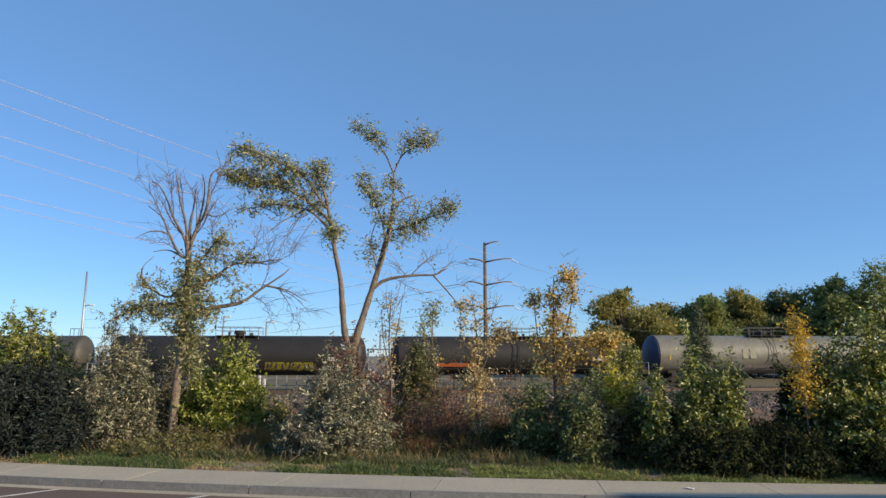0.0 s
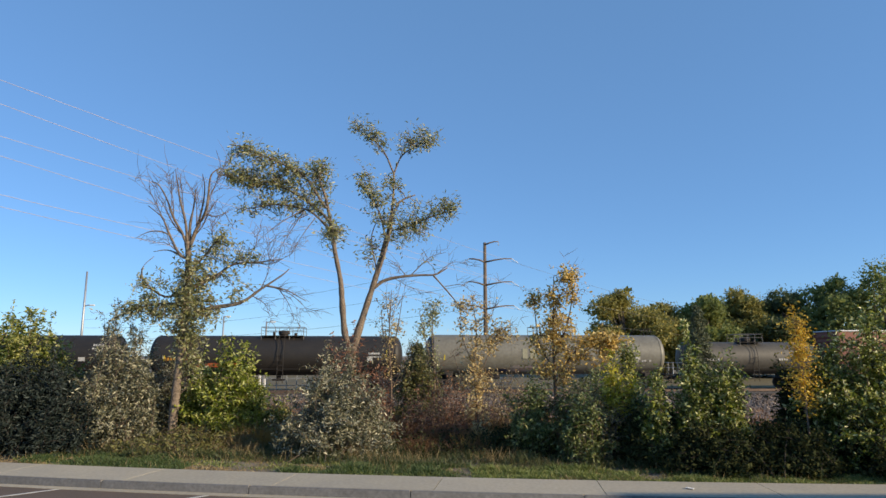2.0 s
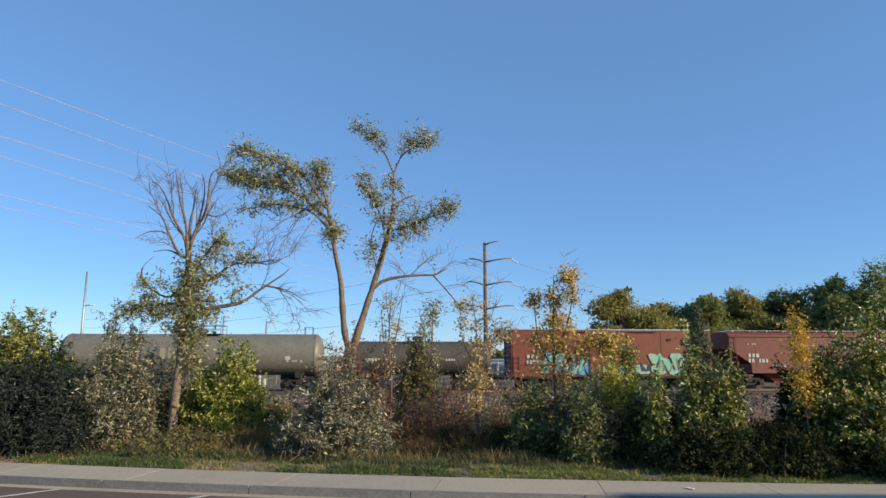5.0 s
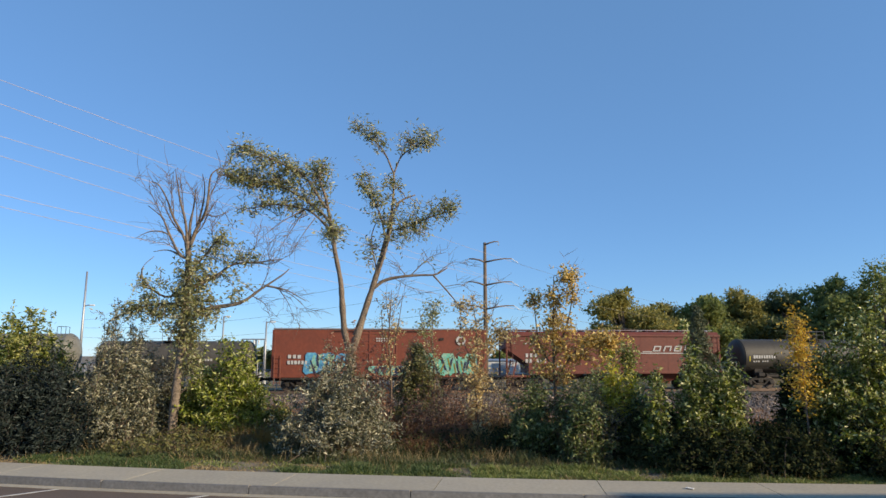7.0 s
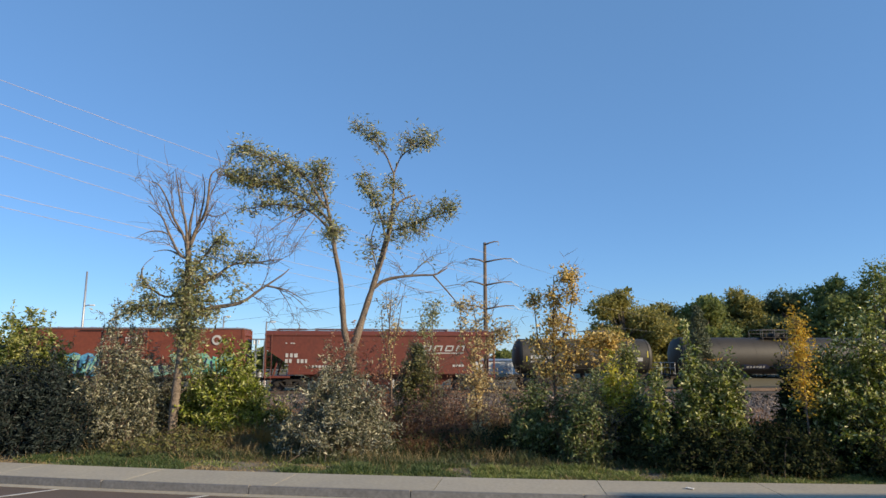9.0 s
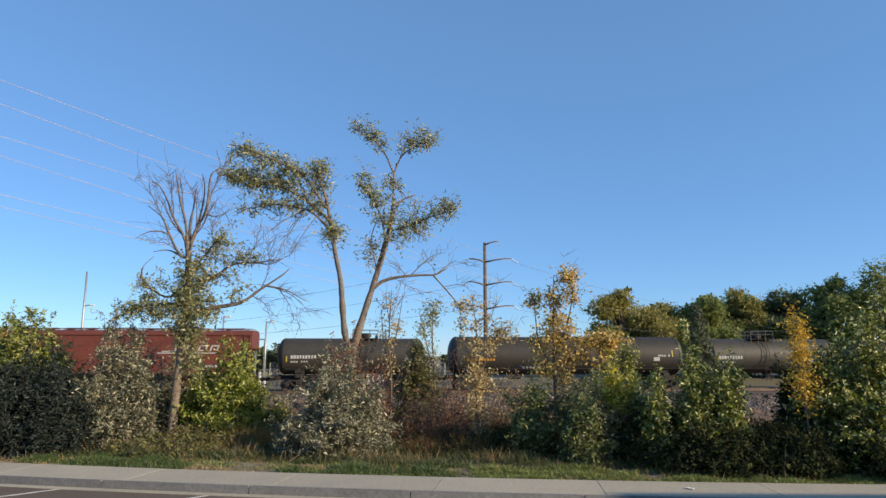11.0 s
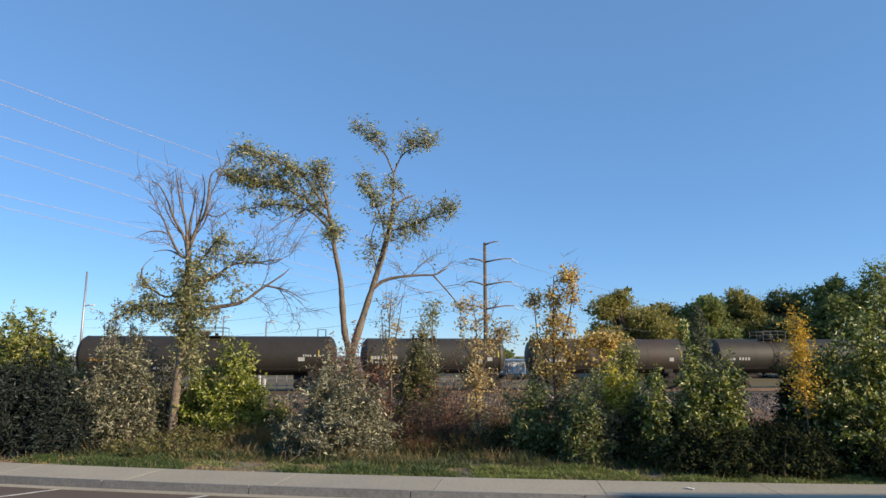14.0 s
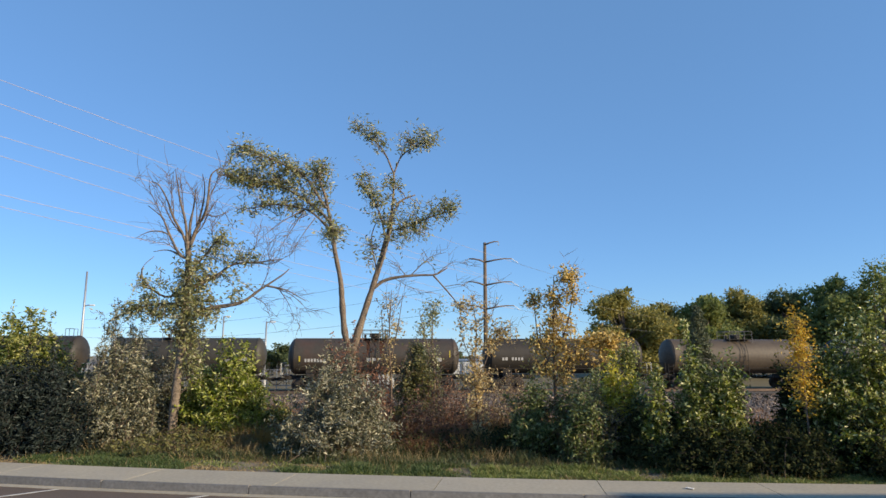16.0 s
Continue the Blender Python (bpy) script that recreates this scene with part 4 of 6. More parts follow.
grass("verge_stalks", "thin dry stalks standing in the grass", -14, 12, 0.34, 1.74, 900, 0.3, GRASS_DRY, 98, -0.1, 0.25, 0.009)
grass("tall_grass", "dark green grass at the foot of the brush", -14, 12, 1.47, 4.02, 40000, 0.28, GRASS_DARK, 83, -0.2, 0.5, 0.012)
grass("dry_grass", "tall dry straw-coloured grass among the brush", -7, -2.2, 2.95, 5.7, 24000, 0.6, GRASS_DRY, 84, -0.15, 0.4, 0.01)
grass("dry_grass", "scattered dry grass stalks among the brush", -14, 11, 1.74, 4.69, 9000, 0.42, GRASS_DRY, 88, 0.05, 0.5, 0.008)
grass("orange_grass", "bleached orange grass between leafy shrubs", -6.4, -3.9, 5.63, 8.04, 5000, 0.6, GRASS_ORANGE, 89, -0.4, 0.45, 0.016)
grass("orange_grass", "bleached orange grass among bare brush", 0.4, 3.8, 3.08, 6.03, 7000, 0.62, GRASS_ORANGE, 94, -0.3, 0.4, 0.014)
grass("orange_grass", "bleached orange grass beside a silvery shrub", -5.3, -3.9, 3.3, 5.0, 4500, 0.5, GRASS_ORANGE, 99, -0.5, 0.45, 0.014)
grass("dry_grass", "russet and straw grass under bare saplings", -0.9, 2.2, 2.9, 4.6, 9000, 0.5, GRASS_RUST, 101, -0.3, 0.4, 0.012)
grass("rust_weeds", "russet dry weeds among the brush", -7, 9, 4.02, 9.38, 26000, 0.75, GRASS_RUST, 85, -0.1, 0.4, 0.024)
grass("yard_weeds", "sparse brown weeds on the gravel yard", -16, 22, 8.71, 22.78, 16000, 0.35, GRASS_RUST, 86, 0.1, 0.5, 0.03)


def stones(name, label, s0, s1, off0, off1, n, size, material, seed):
    """Loose stones: many small faceted lumps lying on the yard."""
    npr = np.random.RandomState(seed)
    a, o = npr.uniform(s0, s1, n), npr.uniform(off0, off1, n)
    x = TRACK_DIR.x * a + TRACK_ACROSS.x * o
    y = TRACK_Y + TRACK_DIR.y * a + TRACK_ACROSS.y * o
    z = np.array([ground_z(max(-60, min(60, i)), j) for i, j in zip(x, y)]) + 0.06
    c = np.stack([x, y, z], 1)[:, None, :]
    base = np.array([(1, 0, 0), (-1, 0, 0), (0, 1, 0), (0, -1, 0), (0, 0, 1), (0, 0, -1)], float)
    v = c + base[None] * npr.uniform(0.35, 1.0, (n, 6, 1)) * (size * npr.uniform(0.4, 1.3, (n, 1, 1)))
    tri = np.array([(0, 2, 4), (2, 1, 4), (1, 3, 4), (3, 0, 4), (2, 0, 5), (1, 2, 5), (3, 1, 5), (0, 3, 5)])
    f = (np.arange(n)[:, None, None] * 6 + tri[None]).reshape(-1, 3)
    me = bpy.data.meshes.new(name)
    me.from_pydata(v.reshape(-1, 3).tolist(), [], f.tolist())
    me.materials.append(material)
    return tagged(new(name, me), label, "gravel", kind="stuff")


STONE = leaf_mat("loose_stone", [(0.045, 0.031, 0.022), (0.1, 0.07, 0.05), (0.18, 0.13, 0.094), (0.31, 0.245, 0.19)], 0.0, 0.95)
stones("gravel_stones", "loose brown and grey stones on the yard", -40, 46, -25, -3, 15000, 0.13, STONE, 91)
stones("ballast_stones", "loose grey ballast stones beside the track", -40, 46, -3.6, -1.5, 4000, 0.08, STONE, 92)


# ---- poles and wires ----
def utility_pole():
    m = thing("utility_pole", pose(4.15, 63.2, -0.4), "tall wooden utility pole with curved steel arms", "utility pole")
    bm = tube(bmesh.new(), [(0, 0, 0), (0, 0, 7), (0.0, 0, 14.0)], [0.24, 0.2, 0.15], 12)
    part("pole", bm, POLE_WOOD, m, smooth=True)
    tips = []
    for z, r, l in ((13.8, 1.35, 0.0), (12.05, 2.65, 1.6), (9.75, 2.65, 1.7), (7.4, 2.8, 1.5)):
        for ln in (r, -l):
            if not ln:
                continue
            k = 1 if ln > 0 else -1
            rise = 0.28 if z > 13 else 0.32
            bm = tube(bmesh.new(), [(0.1 * k, -0.15, z), (ln * 0.35, -0.15, z + rise * 0.55), (ln * 0.7, -0.15, z + rise), (ln, -0.15, z + rise)], [0.09, 0.075, 0.06, 0.05], 8)
            arm = part("arm", bm, POLE_WOOD, m, "weathered davit arm", smooth=True)
            bm = bmesh.new()
            for j in range(5):
                tube(bm, [(ln + 0.13 * j * k * (z < 13), -0.15, z + rise - 0.04 - 0.085 * j), (ln + 0.13 * (j + 0.6) * k * (z < 13), -0.15, z + rise - 0.07 - 0.085 * j)], [0.07, 0.05], 7)
            part("insulator", bm, WHITE_PAINT, arm, "pale insulator string")
            tips.append(m.matrix_basis @ Vector((ln, -0.15, z + rise - 0.3)))
    return tips


def wire(a, b, sag, r, label, material=None):
    pts = [Vector(a).lerp(Vector(b), i / 24) - Vector((0, 0, sag * 4 * (i / 24) * (1 - i / 24))) for i in range(25)]
    bm = tube(bmesh.new(), pts, r, 5)
    return tagged(part("power_line", bm, material or WIRE, None, smooth=True), label, "cable", "power lines")


tips = utility_pole()


def light_pole(x, y, h, arm, label, r=0.07, reach=0.0):
    h, arm = h + 0.3, arm + 0.3
    m = thing("light_pole", pose(x, y, -0.4), label, "light pole")
    part("shaft", tube(bmesh.new(), [(0, 0, 0), (0, 0, h)], [r * 1.2, r * 0.8], 8), GALV, m, smooth=True)
    part("base_plate", box(bmesh.new(), (0, 0, 0.06), (0.4, 0.4, 0.12), 0, 0.02), GALV, m)
    if reach:
        a = part("bracket", tube(bmesh.new(), [(0, 0, arm), (reach * 0.5, 0, arm + 0.08), (reach, 0, arm + 0.1)], r * 0.5, 6), GALV, m)
        bm = box(bmesh.new(), (reach + 0.15, 0, arm + 0.08), (0.45, 0.22, 0.14), 0, 0.04)
        part("lamp_head", bm, WHITE_PAINT, a, "white lamp housing")
    return m


light_pole(-33.37, 60.0, 10.4, 7.15, "tall slim grey light pole with one side lamp", 0.11, 0.6)
light_pole(-20.32, 60.0, 6.25, 6.1, "slim grey light pole with a short bracket", 0.09, 0.25)
light_pole(-16.34, 60.0, 5.75, 5.6, "slim grey light pole with a short bracket", 0.09, 0.45)
# a near pole out of sight carries the other end of the lines
WIRES = [((-19.03, 14.45), 1), ((-18.9, 13.37), 3), ((-18.74, 11.93), 3), ((-18.64, 11.06), 5), ((-18.46, 9.39), 5), ((-18.39, 8.87), 6)]
for (x, z), k in WIRES:
    t = tips[k]
    e = t + (Vector((x, 26.07, z)) - t) * 1.35
    wire(t, e, 0.35, 0.011, "pale overhead power line catching the sun")
for k, (dx, dz) in ((2, (-60, -3.5)), (4, (-60, -2.5)), (6, (-60, -1.6))):
    wire(tips[k], tips[k] + Vector((dx, 40, dz)), 1.2, 0.014, "thin dark overhead power line", WIRE_DARK)
for k, dz in ((1, -3.6), (3, -2.8), (5, -1.6)):
    wire(tips[k], tips[k] + Vector((45, 40, dz)), 1.0, 0.014, "thin dark overhead power line", WIRE_DARK)


# ---- the freight train ----
def paint(name, c, dirt, rough=0.6, amount=0.5, blotch=0.9):
    return mat(name, [k * 0.85 for k in c], [k * 1.15 for k in c], rough, 0.0, grain=5, blotch=blotch, bump=0.03, dirt=dirt, dirt_amount=amount)


BLACK = paint("black_tank_paint", (0.016, 0.0135, 0.011), (0.03, 0.024, 0.017))
BROWNBLACK = paint("brown_black_tank_paint", (0.028, 0.023, 0.017), (0.048, 0.038, 0.026))
DRAB = paint("drab_tank_paint", (0.042, 0.037, 0.028), (0.026, 0.022, 0.016))
TAN = paint("tan_brown_tank_paint", (0.085, 0.063, 0.042), (0.05, 0.034, 0.022))
RUST = paint("rust_stain", (0.13, 0.055, 0.03), (0.06, 0.04, 0.03), 0.9, 0.8, 3.0)
OLIVE = paint("olive_grey_tank_paint", (0.06, 0.056, 0.045), (0.03, 0.027, 0.021))
BUFF = paint("buff_grey_tank_paint", (0.17, 0.162, 0.13), (0.1, 0.088, 0.068), 0.5, 0.45)
TAUPE = paint("taupe_tank_paint", (0.07, 0.063, 0.05), (0.036, 0.03, 0.024))
RUSTTOP = paint("rust_tank_paint", (0.046, 0.039, 0.03), (0.09, 0.04, 0.025), 0.6, 0.5)
BOXRED = paint("box_car_red", (0.175, 0.044, 0.021), (0.1, 0.03, 0.017), 0.6, 0.45)
HOPRED = paint("hopper_red", (0.14, 0.034, 0.019), (0.09, 0.027, 0.017), 0.6, 0.4)
RAILING = mat("railing_grey", (0.09, 0.088, 0.085), (0.16, 0.155, 0.15), 0.6, 0.3, grain=12, blotch=3)
UNDER = mat("underframe_black", (0.018, 0.016, 0.014), (0.05, 0.042, 0.036), 0.8, 0.2, grain=12, blotch=3)
WHEEL = mat("wheel_steel", (0.06, 0.045, 0.036), (0.13, 0.1, 0.08), 0.6, 0.5, grain=15, blotch=4)
STENCIL = mat("stencil_white", (0.4, 0.39, 0.365), (0.55, 0.54, 0.51), 0.7, grain=20, blotch=4, bump=0)
FAINT = mat("faded_stencil", (0.24, 0.23, 0.16), (0.3, 0.29, 0.2), 0.7, grain=20, blotch=4, bump=0)
AMBER = mat("stencil_amber", (0.5, 0.22, 0.02), (0.62, 0.3, 0.03), 0.6, grain=20, blotch=4, bump=0)
YELLOW = mat("reflector_yellow", (0.5, 0.4, 0.03), (0.62, 0.5, 0.05), 0.5, grain=15, blotch=3, bump=0)
SPRAY_BLUE = mat("spray_blue", (0.06, 0.25, 0.42), (0.14, 0.42, 0.58), 0.5, grain=7, blotch=3, bump=0, dirt=(0.04, 0.1, 0.25), dirt_amount=0.9)
SPRAY_TEAL = mat("spray_teal", (0.1, 0.36, 0.33), (0.3, 0.52, 0.42), 0.5, grain=6, blotch=3, bump=0, dirt=(0.4, 0.42, 0.15), dirt_amount=0.9)
SPRAY_DARK = mat("spray_dark", (0.015, 0.02, 0.05), (0.03, 0.035, 0.08), 0.5, grain=9, bump=0)
SPRAY_YELLOW = mat("spray_yellow", (0.2, 0.165, 0.012), (0.32, 0.27, 0.025), 0.5, grain=9, bump=0, blotch=3, dirt=(0.05, 0.04, 0.015), dirt_amount=0.8)
SPRAY_PALE = mat("spray_pale_grey", (0.2, 0.19, 0.18), (0.3, 0.28, 0.27), 0.6, grain=9, bump=0, blotch=2, dirt=(0.3, 0.14, 0.13), dirt_amount=0.7)
NAVY = paint("navy_head", (0.022, 0.036, 0.085), (0.02, 0.024, 0.04))
SPRAY_RED = mat("spray_red", (0.45, 0.1, 0.03), (0.6, 0.17, 0.05), 0.5, grain=9, bump=0)
SPRAY_MINT = mat("spray_mint", (0.12, 0.42, 0.3), (0.2, 0.55, 0.4), 0.5, grain=9, bump=0)


def truck(car, x, turning):
    """A two-axle truck: bolster, two side frames with springs, two wheelsets that roll."""
    bm = box(bmesh.new(), (0, 0, 0.62), (0.42, 2.2, 0.26), 0, 0.04)
    lathe(bm, [(0.74, 0.3), (0.95, 0.3)], axis="z", segs=14)
    tr = part("truck", bm, UNDER, car)
    tr.location = (x, 0, 0)
    for y in (-1.0, 1.0):
        bm = bmesh.new()
        box(bm, (0, y, 0.78), (1.5, 0.16, 0.16), 0, 0.03)
        box(bm, (0, y, 0.36), (0.7, 0.16, 0.14), 0, 0.03)
        for k in (-1, 1):
            box(bm, (k * 0.9, y, 0.62), (0.52, 0.16, 0.2), k * 32, 0.03)
            box(bm, (k * 0.52, y, 0.54), (0.5, 0.14, 0.13), k * -42, 0.03)
            box(bm, (k * 0.89, y, 0.47), (0.32, 0.24, 0.28), 0, 0.04)
            lathe(bm, [(y - 0.16, 0.1), (y + 0.16, 0.1)], (k * 0.89, 0, 0.457), "y", 10)
        part("side_frame", bm, UNDER, tr)
        bm = bmesh.new()
        for k in (-0.17, 0, 0.17):
            for j in range(4):
                lathe(bm, [(0.44 + j * 0.07, 0.07), (0.475 + j * 0.07, 0.07)], (k, y, 0), "z", 8)
        part("spring_nest", bm, WHEEL, tr)
    for k in (-0.89, 0.89):
        bm = bmesh.new()
        lathe(bm, [(-0.98, 0.07), (0.98, 0.07)], axis="y", segs=10)
        for y, s in ((-0.75, -1), (0.75, 1)):
            prof = [(y - s * 0.07, 0.49), (y - s * 0.05, 0.49), (y - s * 0.045, 0.457), (y + s * 0.07, 0.45), (y + s * 0.07, 0.39), (y + s * 0.02, 0.37), (y + s * 0.03, 0.18), (y + s * 0.08, 0.13), (y + s * 0.08, 0.09)]
            lathe(bm, prof, axis="y", segs=24)
            for a in range(3):
                c, sn = math.cos(a * 2.094), math.sin(a * 2.094)
                box(bm, (c * 0.27, y + s * 0.03, sn * 0.27), (0.09, 0.03, 0.05))
        ws = part("wheelset", bm, WHEEL, tr)
        ws.location = (k, 0, 0.457)
        turning.append(ws)
    return tr


def bars(car, x, z, y, w, h, n, material, name="stencil_mark", label="painted stencil mark", curve=None):
    """A line of unreadable stencil marks as short bars, just proud of the side."""
    rng = random.Random(int(x * 100) + int(z * 37) + n)
    step = w / n
    for i in range(n):
        if rng.random() < 0.08:
            continue
        zz = z + rng.uniform(-0.01, 0.01)
        yy = curve(zz) if curve else y
        lean = math.degrees(math.atan2(curve(zz + 0.1) - curve(zz - 0.1), 0.2)) if curve else 0
        box_m = Matrix.Translation((x + (i + 0.5) * step, yy - 0.006, zz)) @ pose(0, 0, 0, -lean, 0, 0) @ Matrix.Diagonal((step * rng.uniform(0.55, 0.8), 0.012, h, 1))
        bm = bmesh.new()
        bmesh.ops.create_cube(bm, size=1, matrix=box_m)
        part(name, bm, material, car, label)


def spray(car, x0, x1, z0, z1, y, materials, seed, curve=None, strokes=9):
    """A spray-painted tag as rounded abstract strokes of several colours that lie on the side."""
    rng = random.Random(seed)

    def skin(x, z, lift):
        return Vector((x, (curve(z) if curve else y) - lift, z))

    for layer, m in enumerate(materials):
        n = strokes if layer else max(3, strokes // 2)
        for i in range(n):
            cx = x0 + (x1 - x0) * (i + 0.5 + rng.uniform(-0.3, 0.3)) / n
            hw = (x1 - x0) / n * ((0.62, 0.3, 0.16, 0.12)[min(layer, 3)])
            hz = (z1 - z0) * ((0.5, 0.4, 0.32, 0.25)[min(layer, 3)])
            cz = (z0 + z1) / 2 + rng.uniform(-0.18, 0.18) * (z1 - z0) * (layer > 0)
            lean = rng.uniform(-0.5, 0.5)
            bm = bmesh.new()
            rings = []
            for share in (1.0, 0.75, 0.5, 0.25):
                ring = []
                for k in range(14):
                    a = 6.2832 * k / 14
                    rr = 1 + 0.22 * math.sin(a * 3 + seed + i)
                    sx = math.copysign(abs(math.cos(a)) ** 0.6, math.cos(a)) * hw * rr
                    sz = math.copysign(abs(math.sin(a)) ** 0.6, math.sin(a)) * hz * min(rr, 1.1)
                    zz = min(z1 + 0.08, max(z0 - 0.05, cz + sz * share))
                    ring.append(bm.verts.new(skin(cx + (sx + lean * sz) * share, zz, 0.01 + 0.005 * layer)))
                rings.append(ring)
            hub = bm.verts.new(skin(cx, cz, 0.01 + 0.005 * layer))
            low = [bm.verts.new(v.co + Vector((0, 0.008, 0))) for v in rings[0]]
            for p, q in zip([low] + rings, rings):
                for k in range(14):
                    bm.faces.new((p[k], q[k], q[(k + 1) % 14], p[(k + 1) % 14]))
            for k in range(14):
                bm.faces.new((rings[-1][k], hub, rings[-1][(k + 1) % 14]))
            bmesh.ops.recalc_face_normals(bm, faces=bm.faces)
            part("spray_stroke", bm, m, car, "abstract spray-painted stroke")


def coupler(car, x, k):
    bm = box(bmesh.new(), (x + k * 0.45, 0, 0.85), (0.9, 0.16, 0.2), 0, 0.03)
    box(bm, (x + k * 0.95, 0.03, 0.85), (0.26, 0.3, 0.3), 0, 0.05)
    part("coupler", bm, UNDER, car)
    bm = tube(bmesh.new(), [(x + k * 0.2, -0.35, 0.75), (x + k * 0.55, -0.33, 0.45), (x + k * 0.95, -0.2, 0.5)], 0.03, 6)
    part("air_hose", bm, UNDER, car)


def ladder(bm, x, y, z0, z1, w=0.42, along_x=True, rungs=None):
    d = Vector((w / 2, 0, 0)) if along_x else Vector((0, w / 2, 0))
    for s in (-1, 1):
        tube(bm, [Vector((x, y, z0)) + d * s, Vector((x, y, z1)) + d * s], 0.022, 5)
    n = rungs or int((z1 - z0) / 0.36)
    for i in range(n):
        z = z0 + (z1 - z0) * (i + 0.5) / n
        tube(bm, [Vector((x, y, z)) - d, Vector((x, y, z)) + d], 0.018, 5)
    return bm


TURNING = []


def tank_car(s, length, top, dia, material, label, dome="platform", seed=0, tags=(), letters=(), dome_at=0.0, head=None):
    """A railway tank car: barrel with dished heads on stub sills, trucks, manway, railings, ladders."""
    rng = random.Random(seed)
    car = thing("tank_car", pose(0, 0, 0), label, "tank car", "cars of the freight train")
    r = dia / 2
    zc = top - r
    hl = length / 2
    b = 0.42 * r
    prof = []
    for i in range(7):
        a = math.pi / 2 * i / 7
        prof.append((-hl + b - b * math.cos(a), max(0.02, r * math.sin(a))))
    prof.append((-hl + b, r))
    prof += [(-hl + b + 0.1, r), (hl - b - 0.1, r)]
    prof.append((hl - b, r))
    for i in reversed(range(7)):
        a = math.pi / 2 * i / 7
        prof.append((hl - b + b * math.cos(a), max(0.02, r * math.sin(a))))
    tank = part("tank", lathe(bmesh.new(), prof, (0, 0, zc), "x", 48), material, car, smooth=True)
    # dark blue cap over the left head only
    if head:
        part("blue_head", lathe(bmesh.new(), [(x - 0.006, rr + 0.003) for x, rr in prof[:8]], (0, 0, zc), "x", 48), head, tank, "dark blue tank head", smooth=True)
    n = max(4, int(length / 2.9))
    for i in range(1, n):
        x = -hl + b + (length - 2 * b) * i / n
        part("jacket_seam", lathe(bmesh.new(), [(x - 0.02, r + 0.001), (x - 0.02, r + 0.007), (x + 0.02, r + 0.007), (x + 0.02, r + 0.001)], (0, 0, zc), "x", 48), material, tank)
    for k in (-1, 1):
        bm = lathe(bmesh.new(), [(k * (hl - b - 0.03), r + 0.004), (k * (hl - b - 0.03), r + 0.02), (k * (hl - b + 0.03), r + 0.02), (k * (hl - b + 0.03), r + 0.004)], (0, 0, zc), "x", 48)
        part("head_seam", bm, material, tank)

    def skin(z):
        return -math.sqrt(max(0.01, r * r - (z - zc) ** 2))

    # stub sills, bolsters and end platforms
    for k in (-1, 1):
        bm = box(bmesh.new(), (k * (hl - 1.5), 0, 0.98), (3.4, 0.36, 0.34), 0, 0.03)
        box(bm, (k * (hl - 1.75), 0, 1.12), (0.5, 2.7, 0.28), 0, 0.03)
        for y in (-0.75, 0.75):
            box(bm, (k * (hl - 1.75), y, 1.35), (0.7, 0.3, 0.5), 0, 0.04)
        part("bolster", bm, UNDER, car)
        bm = box(bmesh.new(), (k * (hl + 0.12), 0, 1.13), (0.55, 2.75, 0.06), 0, 0.01)
        part("end_platform", bm, UNDER, car)
        bm = bmesh.new()
        x = k * (hl + 0.33)
        for y in (-1.32, -0.5, 0.5, 1.32):
            tube(bm, [(x, y, 1.15), (x, y, 2.05)], 0.022, 5)
        tube(bm, [(x, -1.32, 2.05), (x, 1.32, 2.05)], 0.022, 5)
        tube(bm, [(x, -1.32, 1.65), (x, 1.32, 1.65)], 0.018, 5)
        part("end_railing", bm, GALV if seed % 3 else UNDER, car, "grey end safety railing")
        bm = ladder(bmesh.new(), k * (hl - 0.1), -1.4, 0.5, 1.95, 0.4, True, 4)
        part("side_ladder", bm, UNDER, car)
        coupler(car, k * (hl + 0.1), k)
        TRUCKS.append(truck(car, k * (hl - 1.75), TURNING))
    # side handrail and bottom outlet
    bm = tube(bmesh.new(), [(-hl + 0.8, -r * 0.86 - 0.25, 1.62), (hl - 0.8, -r * 0.86 - 0.25, 1.62)], 0.02, 5)
    for i in range(7):
        x = -hl + 0.8 + (length - 1.6) * i / 6
        tube(bm, [(x, -r * 0.86 - 0.25, 1.62), (x, -r * 0.7, 1.66)], 0.018, 4)
    part("side_handrail", bm, UNDER, car)
    bm = lathe(bmesh.new(), [(0.72, 0.1), (0.82, 0.16), (zc - r + 0.05, 0.2)], (0.0, 0, 0), "z", 12)
    box(bm, (0, 0, 0.8), (0.9, 0.5, 0.12), 0, 0.03)
    part("outlet_valve", bm, UNDER, car)
    bm = lathe(bmesh.new(), [(-0.5, 0.18), (0.5, 0.18)], (-hl * 0.45, -0.5, 1.0), "x", 12)
    part("brake_cylinder", bm, UNDER, car)
    # manway and top fittings
    dx = dome_at
    bm = lathe(bmesh.new(), [(top - 0.08, 0.33), (top + 0.12, 0.33), (top + 0.12, 0.44), (top + 0.2, 0.44), (top + 0.34, 0.4), (top + 0.4, 0.26)], (dx, 0, 0), "z", 18)
    part("manway", bm, UNDER, car, smooth=False)
    bm = lathe(bmesh.new(), [(top - 0.06, 0.12), (top + 0.22, 0.12)], (dx + 0.85, 0.1, 0), "z", 10)
    part("relief_valve", bm, UNDER, car)
    part("vent_pipe", lathe(bmesh.new(), [(top - 0.06, 0.09), (top + 0.3, 0.09)], (dx - 0.75, -0.1, 0), "z", 10), UNDER, car)
    w = 1.55 if dome == "platform" else 0.95
    bm = box(bmesh.new(), (dx, 0, top - 0.02), (w * 2, 1.9, 0.05), 0, 0.01)
    part("top_platform", bm, UNDER, car)
    bm = bmesh.new()
    hr = 0.62
